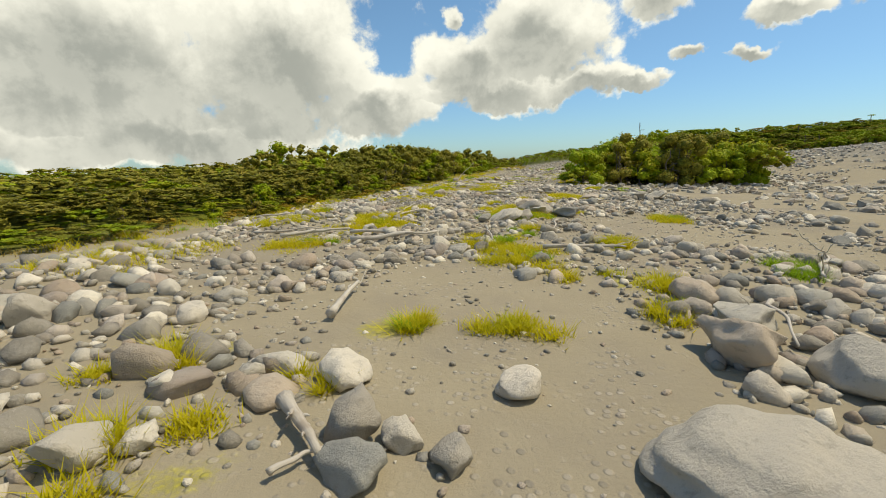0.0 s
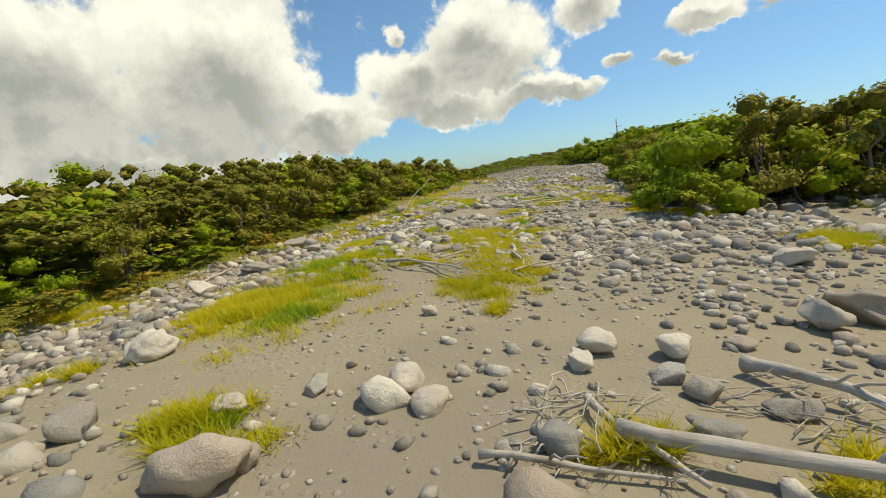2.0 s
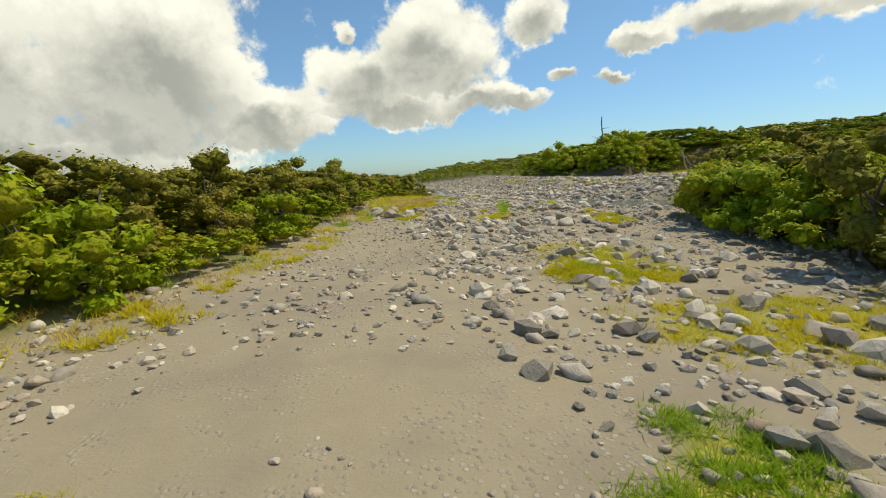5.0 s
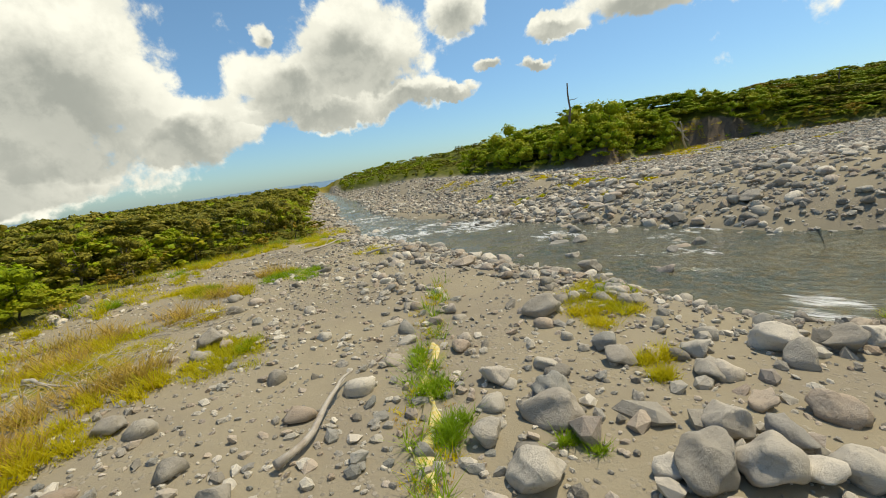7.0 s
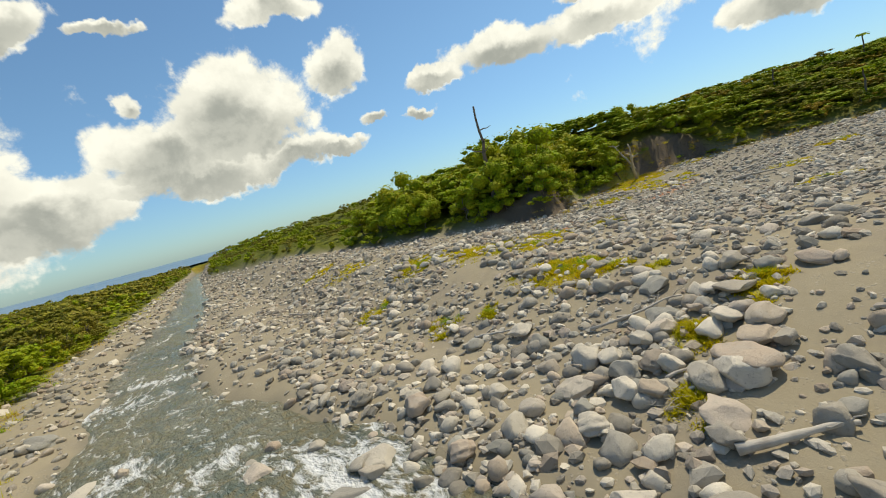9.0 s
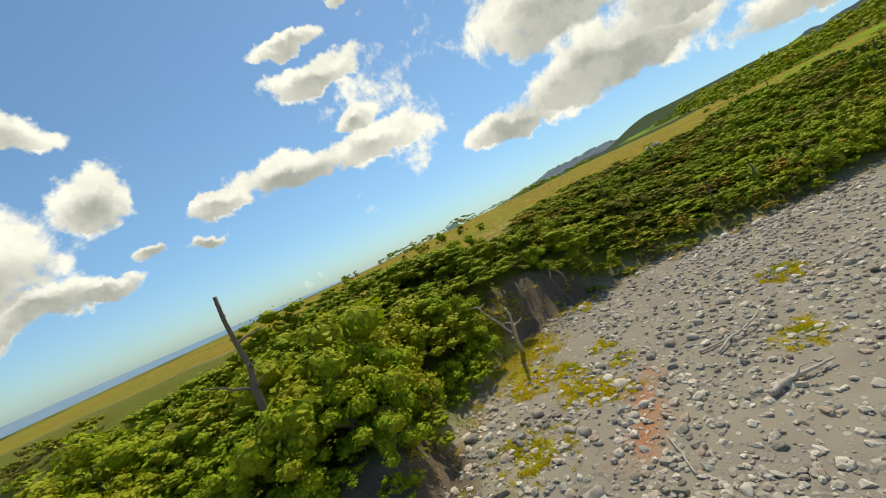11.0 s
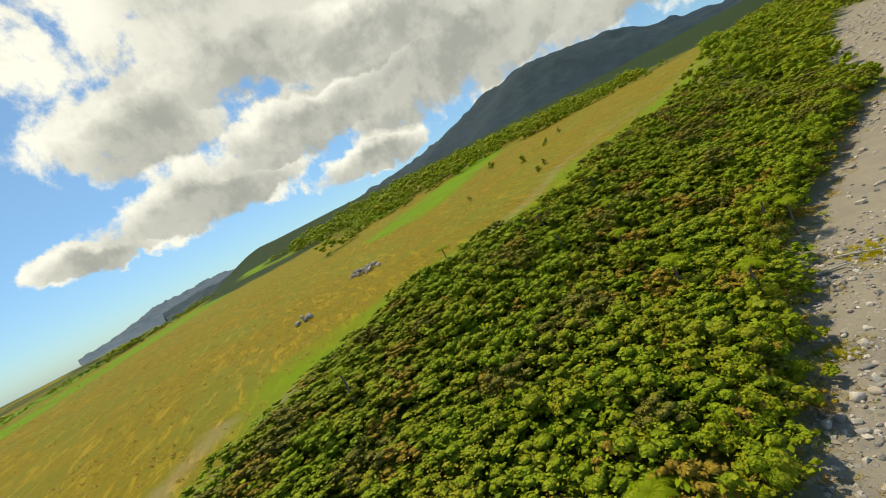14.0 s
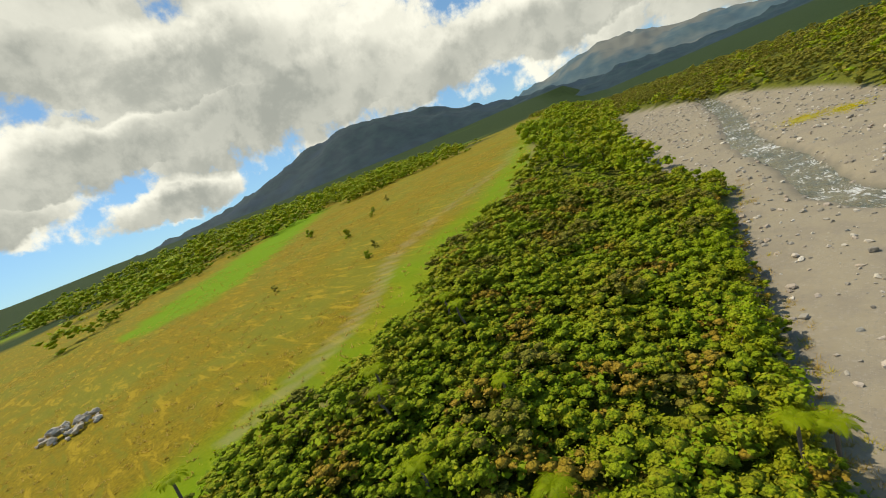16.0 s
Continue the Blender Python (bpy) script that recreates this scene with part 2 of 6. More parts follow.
def side(line, x, y):
    """Signed distance to a line of points (positive to its left, going along it) and the place along it."""
    best = np.full(x.shape, 1e9)
    sign = np.ones(x.shape)
    along = np.zeros(x.shape)
    for i in range(len(line) - 1):
        (ax, ay), (bx, by) = line[i], line[i + 1]
        dx, dy = bx - ax, by - ay
        k = np.clip(((x - ax) * dx + (y - ay) * dy) / (dx * dx + dy * dy), 0, 1)
        d = np.hypot(x - ax - k * dx, y - ay - k * dy)
        c = dx * (y - ay) - dy * (x - ax)
        hit = d < best - 1e-9
        best = np.where(hit, d, best)
        sign = np.where(hit, np.where(c >= 0, 1, -1), sign)
        along = np.where(hit, i + k, along)
    return best * sign, along


def wave(x, y, s, seed):
    """Cheap smooth relief from a few crossed sines."""
    r = np.random.RandomState(seed)
    z = 0
    for k in range(6):
        a, p, f = r.rand() * 6.28, r.rand() * 6.28, s * (0.6 + 1.4 * r.rand())
        z = z + np.sin((x * math.cos(a) + y * math.sin(a)) * f + p)
    return z / 6


def cross_fall(x):
    """The valley floor falls gently to the east as far as the channel."""
    return np.interp(x, (-300, -31, 20, 60, 80, 100), (2.0, 2.0, 0.0, -1.57, -1.3, 0.0))


def land(x, y):
    """Height of the land, and its zones: east and west of the river bed, water, bed."""
    x, y = np.asarray(x, float), np.asarray(y, float)
    e, _ = side(EAST, x, y)
    w, _ = side(WEST, x, y)
    u, _ = side(UPWEST, x, y)
    rd, ra = side(RIVER, x, y)
    f, _ = side(FIELD, x, y)
    upw = np.where((y < 60 + 12 * wave(x, y, 0.09, 62)) & (x > 78 + 0.25 * (y - 20) + 14 * wave(x, y, 0.07, 61)), -u, -50.0)
    bed1 = -0.4 + 0.75 * S(75, 105, y) - 0.9 * S(116, 140, y) - 0.010 * np.maximum(y - 140, 0)
    bed1 = bed1 - 1.2 * S(-10, -1, w) * S(80, 45, y)
    yy = np.clip(130 - y, -60, 230)
    bed3 = 2.0 + 0.06 * np.maximum(yy, 0) + 0.012 * np.maximum(-yy, 0) + 0.03 * np.maximum(-100 - y, 0) - 0.012 * np.maximum(y - 190, 0)
    k = S(42, 54, x) * S(88, 104, y) + S(40, 110, x) * (1 - S(88, 104, y))
    bed = bed1 + (bed3 - bed1) * k
    bed = bed + cross_fall(x) + 0.16 * wave(x, y, 0.35, 3) + 0.06 * wave(x, y, 1.3, 4)
    # banks and terraces
    part_up = np.clip(e, 0, None) / (np.clip(e, 0, None) + np.clip(-f, 0, None) + 0.01)
    rise = 1.3 * S(0, 2.5, e) + (7.2 + 0.03 * np.clip(x - 150, -50, 1500)) * S(0.05, 1.0, part_up)
    scar = np.exp(-(((x - 90) / 6.5) ** 2) - ((y - 148) / 9) ** 2)
    rise = rise + (2.6 * scar + 1.3 * np.exp(-(((x - 69) / 6) ** 2) - ((y - 147) / 8) ** 2)) * S(0, 1.4, e)
    z = bed + rise * (1 - S(170, 420, y) * 0.6)
    z = z + 0.35 * S(0, 5, w) - 0.035 * np.clip(w - 4, 0, 40) + 0.35 * wave(x, y, 0.1, 6) * S(2, 12, np.maximum(w, e))
    z = z + 0.8 * S(0, 6, upw)
    # channel
    zw = np.interp(ra, np.arange(len(RIVER)), RIVER_Z + cross_fall(RIVER[:, 0]))
    ad = np.abs(rd) + 0.7 * wave(x, y, 0.5, 8)
    half = 2.3 + 2.7 * S(146, 128, y) * S(85, 98, y)
    z = np.maximum(z, zw + 0.35 - 0.1 * np.maximum(np.abs(rd) - 9, 0))
    m = S(half - 1.2, half + 2.2, ad)
    z = (zw - 0.35) * (1 - m) + z * m
    inland = S(170, -170, y - 0.22 * (x - 250))
    z = z + np.minimum(0.045 * np.maximum(f - 190, 0), 55) * inland
    # far: falls away to the sea, rises to the hills
    z = z - 0.012 * np.maximum(y - 420, 0)
    z = np.maximum(z, -40)
    return z, e, w, upw, ad - half, f


def height(x, y):
    return float(land(np.array([x]), np.array([y]))[0][0])


def axis(lo, hi, step, far, grow):
    a = list(np.arange(lo, hi + step / 2, step))
    s, v = step, hi
    while v < far:
        s *= grow
        v += s
        a.append(v)
    s, v = step, lo
    while v > -far:
        s *= grow
        v -= s
        a.insert(0, v)
    return np.array(a)


def grid_mesh(name, X, Y, Z):
    ny, nx = X.shape
    me = bpy.data.meshes.new(name)
    co = np.stack([X, Y, Z], -1).reshape(-1, 3).astype(np.float32)
    i = np.arange(ny * nx).reshape(ny, nx)
    q = np.stack([i[:-1, :-1], i[:-1, 1:], i[1:, 1:], i[1:, :-1]], -1).reshape(-1, 4)
    quick(me, co, q)
    return me


def quick(me, co, faces, smooth=True):
    """Fill a mesh with vertices and faces of one size, smooth."""
    n = faces.shape[1]
    me.vertices.add(len(co))
    me.vertices.foreach_set("co", np.ascontiguousarray(co, np.float32).ravel())
    me.loops.add(faces.size)
    me.loops.foreach_set("vertex_index", np.ascontiguousarray(faces, np.int32).ravel())
    me.polygons.add(len(faces))
    me.polygons.foreach_set("loop_start", np.arange(0, faces.size, n, dtype=np.int32))
    me.polygons.foreach_set("use_smooth", np.full(len(faces), smooth))
    me.update(calc_edges=True)


def ground_material():
    m, t, out = surface("river_sand_and_turf")
    pos = t.add("ShaderNodeNewGeometry").outputs["Position"]

    def zone(name):
        return t.add("ShaderNodeAttribute", attribute_name=name).outputs["Fac"]

    n0 = t.noise(pos, 0.25, 4.0, 0.6)
    n1 = t.noise(pos, 1.6, 5.0, 0.6)
    n2 = t.noise(pos, 14.0, 6.0, 0.65)
    n3 = t.noise(pos, 120.0, 3.0, 0.6)
    vor = t.add("ShaderNodeTexVoronoi", {"Vector": pos, "Scale": 9.0, "Randomness": 1.0})
    patchy = t.noise(pos, 0.32, 4.0, 0.6)
    peb = t.math("MULTIPLY", t.ramp(vor.outputs["Distance"], 0.42, 0.25), t.ramp(t.math("ADD", patchy, t.math("MULTIPLY", t.math("SUBTRACT", n1, 0.5), 0.9)), 0.47, 0.60))
    sand = t.mix(n1, (0.285, 0.243, 0.168), (0.355, 0.308, 0.218))
    sand = t.mix(t.math("MULTIPLY", zone("stony"), 0.7), sand, (0.25, 0.232, 0.19))
    sand = t.mix(t.math("MULTIPLY", t.ramp(n0, 0.45, 0.65), 0.5), sand, (0.23, 0.20, 0.16))
    sand = t.mix(t.math("MULTIPLY", t.ramp(n3, 0.5, 0.7), 0.35), sand, (0.17, 0.15, 0.125))
    stone = t.mix(t.add("ShaderNodeSeparateColor", [vor.outputs["Color"]]).outputs[0], (0.19, 0.175, 0.15), (0.42, 0.38, 0.32))
    bed = t.mix(t.math("MULTIPLY", peb, 0.6), sand, stone)
    vor2 = t.add("ShaderNodeTexVoronoi", {"Vector": pos, "Scale": 2.6, "Randomness": 1.0})
    tone = t.add("ShaderNodeSeparateColor", [vor2.outputs["Color"]])
    edge = t.math("ADD", vor2.outputs["Distance"], t.math("MULTIPLY", t.math("SUBTRACT", n2, 0.5), 0.5))
    big = t.math("MULTIPLY", t.ramp(edge, 0.42, 0.30), t.ramp(t.math("ADD", tone.outputs[1], patchy), 0.85, 0.95))
    big = t.math("MULTIPLY", big, zone("stony"))
    bed = t.mix(big, bed, t.mix(tone.outputs[0], (0.15, 0.145, 0.13), (0.46, 0.43, 0.38)))
    bed = t.mix(t.math("MULTIPLY", zone("stony"), t.math("MULTIPLY", t.ramp(n0, 0.42, 0.6), 0.25)), bed, (0.20, 0.19, 0.165))
    wet = zone("wet")
    bed = t.mix(t.math("MULTIPLY", wet, 0.75), bed, (0.075, 0.078, 0.062))
    turf = t.mix(t.ramp(n2, 0.35, 0.65), (0.22, 0.21, 0.014), (0.44, 0.39, 0.028))
    turf = t.mix(t.math("MULTIPLY", t.ramp(n0, 0.5, 0.68), 0.7), turf, (0.17, 0.215, 0.022))
    tuft = t.math("MULTIPLY_ADD", n1, 0.55, t.math("MULTIPLY", n2, 0.4))
    bed = t.mix(t.math("MULTIPLY", t.ramp(t.math("MULTIPLY_ADD", zone("grassy"), 0.7, tuft), 0.82, 1.08), 0.75), bed, turf)
    floor_ = t.mix(t.ramp(n2, 0.35, 0.65), (0.07, 0.085, 0.012), (0.17, 0.18, 0.024))
    bed = t.mix(zone("forest"), bed, floor_)
    # pasture
    fine = t.noise(pos, 3.5, 5.0, 0.65)
    wide = t.noise(pos, 0.045, 4.0, 0.6)
    past = t.mix(t.ramp(fine, 0.25, 0.75), (0.135, 0.105, 0.007), (0.29, 0.21, 0.013))
    past = t.mix(t.math("MULTIPLY", t.ramp(wide, 0.42, 0.62), 0.65), past, (0.16, 0.18, 0.02))
    past = t.mix(t.math("MULTIPLY", t.ramp(t.noise(pos, 0.6, 4.0), 0.56, 0.74), 0.35), past, (0.19, 0.13, 0.025))
    rank = t.noise(pos, 1.1, 9.0, 0.75, 0.3)
    past = t.mix(t.math("MULTIPLY", t.ramp(rank, 0.54, 0.66), 0.6), past, (0.11, 0.10, 0.012))
    past = t.mix(t.math("MULTIPLY", t.ramp(rank, 0.46, 0.34), 0.35), past, (0.40, 0.285, 0.03))
    slant = t.add("ShaderNodeMapping", {"Vector": pos, "Rotation": (0, 0, 0.9), "Scale": (0.10, 0.42, 0.3)}).outputs[0]
    streak = t.noise(slant, 1.6, 6.0, 0.68, 0.6)
    past = t.mix(t.math("MULTIPLY", t.ramp(streak, 0.52, 0.64), 0.75), past, t.mix(fine, (0.11, 0.125, 0.012), (0.21, 0.20, 0.022)))
    past = t.mix(t.math("MULTIPLY", t.ramp(streak, 0.47, 0.36), 0.7), past, t.mix(fine, (0.33, 0.235, 0.018), (0.44, 0.315, 0.033)))
    lush = t.mix(fine, (0.10, 0.21, 0.004), (0.17, 0.29, 0.006))
    past = t.mix(zone("lush"), past, lush)
    past = t.mix(t.math("MULTIPLY", zone("track"), 0.3), past, t.mix(n2, (0.30, 0.24, 0.15), (0.42, 0.34, 0.23)))
    col = t.mix(zone("field"), bed, past)
    farwood = t.mix(t.noise(pos, 0.06, 6.0, 0.7), (0.008, 0.024, 0.008), (0.036, 0.065, 0.014))
    col = t.mix(zone("wood"), col, farwood)
    soil = t.mix(n2, (0.075, 0.06, 0.045), (0.17, 0.135, 0.10))
    col = t.mix(zone("soil"), col, soil)
    col = t.mix(t.math("MULTIPLY", zone("rust"), t.ramp(n2, 0.35, 0.6)), col, (0.42, 0.115, 0.02))
    h = t.math("ADD", t.math("ADD", t.math("MULTIPLY", n2, 0.6), t.math("MULTIPLY", n3, 0.2)), t.math("ADD", t.math("MULTIPLY", peb, 0.55), t.math("MULTIPLY", big, 2.0)))
    finish(t, out, col, t.math("SUBTRACT", 0.92, t.math("MULTIPLY", wet, 0.55)), bump=h, strength=0.6, dist=0.05, spec=0.1)
    return m


def box_noise(x, y, cell, seed):
    """Value noise on a lattice, 0 to 1."""
    r = np.random.RandomState(seed).rand(256, 256)
    fx, fy = x / cell, y / cell
    ix, iy = np.floor(fx).astype(int), np.floor(fy).astype(int)
    tx, ty = fx - ix, fy - iy
    tx, ty = tx * tx * (3 - 2 * tx), ty * ty * (3 - 2 * ty)
    g = lambda a, b: r[a % 256, b % 256]
    return (g(ix, iy) * (1 - tx) + g(ix + 1, iy) * tx) * (1 - ty) + (g(ix, iy + 1) * (1 - tx) + g(ix + 1, iy + 1) * tx) * ty


TRACK = np.array([(156, 112), (158, 102), (161.7, 93), (168, 84), (175.7, 75.5), (184, 55), (190, 30), (196, 8), (215, -30)], float)
DIRT = np.array([(108, 157), (114, 157), (122, 155), (131, 152.5), (140, 148)], float)


# grass patches on the river bed: place and half width
PATCHES_UPPER = [(-3.2, 4.5, 0.5), (-8.2, 11, 2.4), (-0.7, 5.9, 0.4), (0.9, 5.5, 0.6), (2.4, 8.8, 0.5), (1.4, 12.1, 0.8), (3.9, 8.1, 0.7), (7.5, 9.1, 0.7), (3.5, 6.4, 0.5), (-1.4, 4.2, 0.25), (-2.4, 2.7, 0.6), (1.7, 10.3, 1.0), (-2.5, 15.6, 1.1), (-7, 18.3, 1.6), (-4, 12.3, 0.9), (3.1, 21.6, 1), (2.7, 14, 0.5), (9.6, 18.7, 1), (5.1, 11.9, 0.6), (3.1, 20.4, 0.8), (3, 18.2, 1.1), (-2.8, 17.7, 1.1), (-1.6, 21.3, 0.5), (-6, 20.9, 0.7), (-0.5, 28.6, 0.9), (-2.2, 27.6, 1.1), (-4.2, 26.6, 0.8), (8.3, 29, 1.7), (4.6, 26, 0.5), (2.7, 24, 0.4), (6, 25.7, 0.6)]
PATCHES_MIDDLE = [(4.2, 43.2, 1.7), (-1.6, 41, 2.0), (15.2, 37.9, 1.6), (-0.6, 31.9, 0.6), (-0.6, 38.8, 1.5), (3.1, 36.4, 0.8), (3.5, 30.6, 0.3), (13, 37.5, 1.1), (-3.6, 34.1, 0.5), (3.8, 37.1, 1.1), (-0.2, 46.3, 1.6), (4.8, 43.8, 0.6), (6.6, 43.9, 0.8), (6.5, 61.5, 1.4), (22, 73, 2.2), (6.9, 47.5, 0.5), (2.9, 46, 0.3), (6.4, 59, 1.0), (16.1, 61.9, 2.6), (8.1, 51.1, 1), (0.4, 56.8, 1.2), (2.5, 55.3, 0.6), (-1.6, 55.8, 0.9), (11.8, 66.8, 1), (3, 50.9, 0.3), (16.3, 55.6, 1.2), (14.1, 57.7, 1.9), (7.1, 63.9, 1.4), (12.7, 60.9, 1.2), (11.2, 56.4, 0.9), (1.9, 60.8, 1.1)]
PATCHES_LOWER = [(19.4, 78.2, 1.6), (24.6, 101, 0.5), (25.3, 103.9, 0.35), (25.0, 102.4, 0.35), (30.3, 103.8, 0.9), (29.2, 100.9, 0.5), (21, 107.1, 0.8), (17.3, 108.1, 1.8), (26.2, 99.6, 0.3), (36, 100.6, 0.6), (22.8, 116, 1.3), (27.3, 118.7, 1.1), (18.8, 115.7, 1.3), (20.7, 93.6, 0.7), (19.8, 92.5, 0.6), (29, 92.8, 1.4), (29.5, 95.7, 0.6), (16, 96.2, 0.5), (15.7, 95, 0.6), (28.4, 90.7, 1.3), (15.2, 94.3, 0.7), (25.6, 127, 1.5), (22, 98, 0.5), (23.6, 97.2, 0.5)]
PATCHES_GOLD = [(56.5, 138.4, 1.1), (55.0, 142.4, 1.0), (51.5, 132.2, 0.9), (52.5, 130.8, 0.8), (52.3, 128.8, 0.5), (52.0, 126.7, 0.4), (51.3, 145.9, 1.2), (49.6, 165.2, 1.3), (45.1, 142.6, 0.5), (47.6, 132.9, 0.5), (45.7, 134.3, 0.4), (47.7, 123.4, 0.5), (50.9, 122.5, 0.5), (82.4, 149.9, 1.5), (84.7, 146.4, 1.6), (69.4, 125.7, 1.0), (78.6, 145.5, 1.2), (78.2, 142.0, 0.9), (80.1, 143.2, 0.9), (77.1, 139.6, 0.8), (82.7, 141.1, 0.6), (80.6, 139.8, 0.6), (80.6, 130.5, 0.6), (88.6, 129.9, 0.7)]
PATCHES_FAR = PATCHES_GOLD + [(51.5, 131.5, 1.6), (56.6, 138.5, 1.8), (52.6, 147.1, 1.8), (83, 149, 2.2), (45, 121.9, 0.5), (50.3, 158, 1.8), (52, 128.8, 0.7), (54.9, 143.5, 1.6), (49.9, 122.2, 0.5), (88.3, 130, 1.1), (80.5, 146, 1.7), (77.1, 140.7, 1.3), (79.4, 130.9, 0.9), (91.3, 144, 1.2), (112.7, 99.1, 1.4), (109.6, 111.6, 0.9), (125, 12, 3), (118.7, 12.7, 3), (60, 140, 1.2), (63, 137, 1.0), (72, 143, 1.6)]
PATCHES_BAR = [(-6.7, 17.3, 1.4), (-3.0, 16.2, 1.0), (2.5, 13.7, 0.5), (0.7, 12.6, 0.5), (4.6, 11.6, 0.5), (-2.9, 13.3, 0.6), (-1.6, 37.9, 1.4), (-0.0, 41.4, 1.5), (4.0, 40.9, 1.4), (21.3, 81.6, 2.6), (14.3, 44.9, 1.1), (13.9, 38.2, 1.3), (-8.0, 41.4, 1.3), (5.8, 62.4, 1.6), (1.1, 56.2, 0.7), (2.9, 46.2, 0.3), (17.3, 65.6, 2.2), (7.4, 48.4, 0.5), (5.1, 44.1, 0.7), (13.2, 47.5, 0.8), (7.3, 65.3, 1.1), (6.4, 58.0, 0.5), (4.0, 63.2, 0.6)]
PATCHES_CLUMP = [(12.3, 56.0, 1.2), (10.7, 55.2, 0.7), (11.4, 65.6, 1.0), (2.9, 60.6, 0.9), (3.7, 57.0, 0.4), (1.0, 60.0, 0.9), (26.5, 72.3, 2.3), (19.3, 79.7, 1.6), (31.2, 105.2, 1.2), (29.5, 101.5, 0.5), (21.5, 94.5, 1.0), (22.4, 95.8, 0.4), (23.8, 98.9, 0.4), (16.9, 102.6, 0.9), (16.3, 97.3, 0.5), (20.5, 106.5, 0.9), (18.1, 103.5, 0.8), (55.1, 142.1, 2.1), (57.8, 140.0, 2.1), (85.9, 148.4, 2.6), (46.4, 143.4, 0.8), (47.0, 123.0, 0.6), (50.8, 122.5, 0.5), (46.4, 135.1, 0.6)]
PATCHES_EARLY = [(-3.0, 17.5, 0.4), (-2.5, 17.7, 0.38), (-2.0, 18.0, 0.35), (-1.7, 18.7, 0.28), (-1.4, 20.4, 0.52), (-0.9, 21.5, 0.44), (2.8, 20.2, 0.62), (3.0, 18.6, 0.57), (2.8, 17.9, 0.56), (3.8, 18.1, 0.57), (2.1, 17.8, 0.42), (5.5, 19.9, 0.51), (-1.2, 36.2, 1.42), (4.0, 43.8, 1.54), (-2.6, 25.9, 0.71), (-10.2, 37.1, 1.62), (-12.3, 31.8, 1.12), (7.8, 30.6, 0.93), (2.7, 19.0, 0.44), (3.8, 18.8, 0.4)]
PATCHES_HEAPS = [(-2.2, 37.6, 1.11), (-2.3, 36.4, 0.64), (-1.2, 36.9, 0.76), (-0.9, 40.7, 1.03), (0.4, 40.9, 0.95), (4.2, 41.9, 1.31), (3.9, 38.4, 0.79), (2.9, 36.1, 0.51), (2.9, 35.0, 0.35), (2.2, 39.3, 0.61), (-0.7, 32.0, 0.41), (-0.8, 31.5, 0.26), (-0.5, 32.2, 0.35), (13.1, 37.6, 0.99), (15.0, 46.0, 1.03), (19.6, 73.3, 2.21), (15.5, 68.8, 1.4), (4.8, 30.1, 0.36), (3.2, 30.7, 0.31)]
PATCHES_MEADOW = [(-0.4, 46.2, 1.09), (0.7, 45.5, 0.75), (0.3, 44.8, 0.56), (1.3, 45.5, 0.4), (4.6, 44.6, 0.39), (5.0, 44.0, 0.53), (5.5, 44.1, 0.44), (4.9, 43.5, 0.33), (6.6, 43.9, 0.6), (7.3, 44.1, 0.51), (6.1, 43.8, 0.37), (6.8, 43.5, 0.33), (6.3, 59.9, 1.15), (5.4, 58.6, 0.95), (20.7, 68.7, 1.91), (15.4, 62.0, 1.11), (14.4, 49.4, 0.73), (8.2, 51.7, 0.64), (6.6, 47.4, 0.42), (6.7, 45.3, 0.36), (2.9, 46.0, 0.32), (5.3, 45.4, 0.3), (0.3, 56.6, 0.66)]
PATCHES_HUMMOCKS = [(13.9, 59.3, 0.99), (14.2, 58.2, 1.07), (16.8, 59.3, 1.34), (12.4, 56.8, 0.85), (11.5, 55.3, 0.7), (11.1, 56.3, 0.55), (13.0, 59.0, 0.66), (13.5, 57.0, 0.83), (15.2, 57.7, 0.85), (6.3, 69.4, 1.14), (7.2, 63.4, 0.76), (5.1, 63.1, 0.68), (7.4, 61.1, 0.5), (10.8, 64.6, 0.79), (12.2, 61.0, 0.79), (11.7, 59.8, 0.57), (19.3, 79.7, 1.19), (21.5, 78.4, 1.39), (2.0, 60.8, 0.68), (1.4, 60.1, 0.66), (1.2, 59.2, 0.75), (3.8, 57.0, 0.33), (9.0, 55.1, 0.39), (3.7, 61.4, 0.47)]
PATCHES_FRESH = [(6.5, 60.6, 0.65), (6.3, 57.9, 0.47), (6.0, 57.5, 0.33), (6.7, 58.3, 0.36), (7.7, 65.4, 0.72), (3.1, 62.4, 0.52)]
PATCHES = PATCHES_FRESH + [(x, y, r * 1.35) for x, y, r in PATCHES_EARLY] + PATCHES_HEAPS + PATCHES_MEADOW + PATCHES_HUMMOCKS + PATCHES_BAR + PATCHES_CLUMP + PATCHES_UPPER + PATCHES_MIDDLE + PATCHES_LOWER + PATCHES_FAR


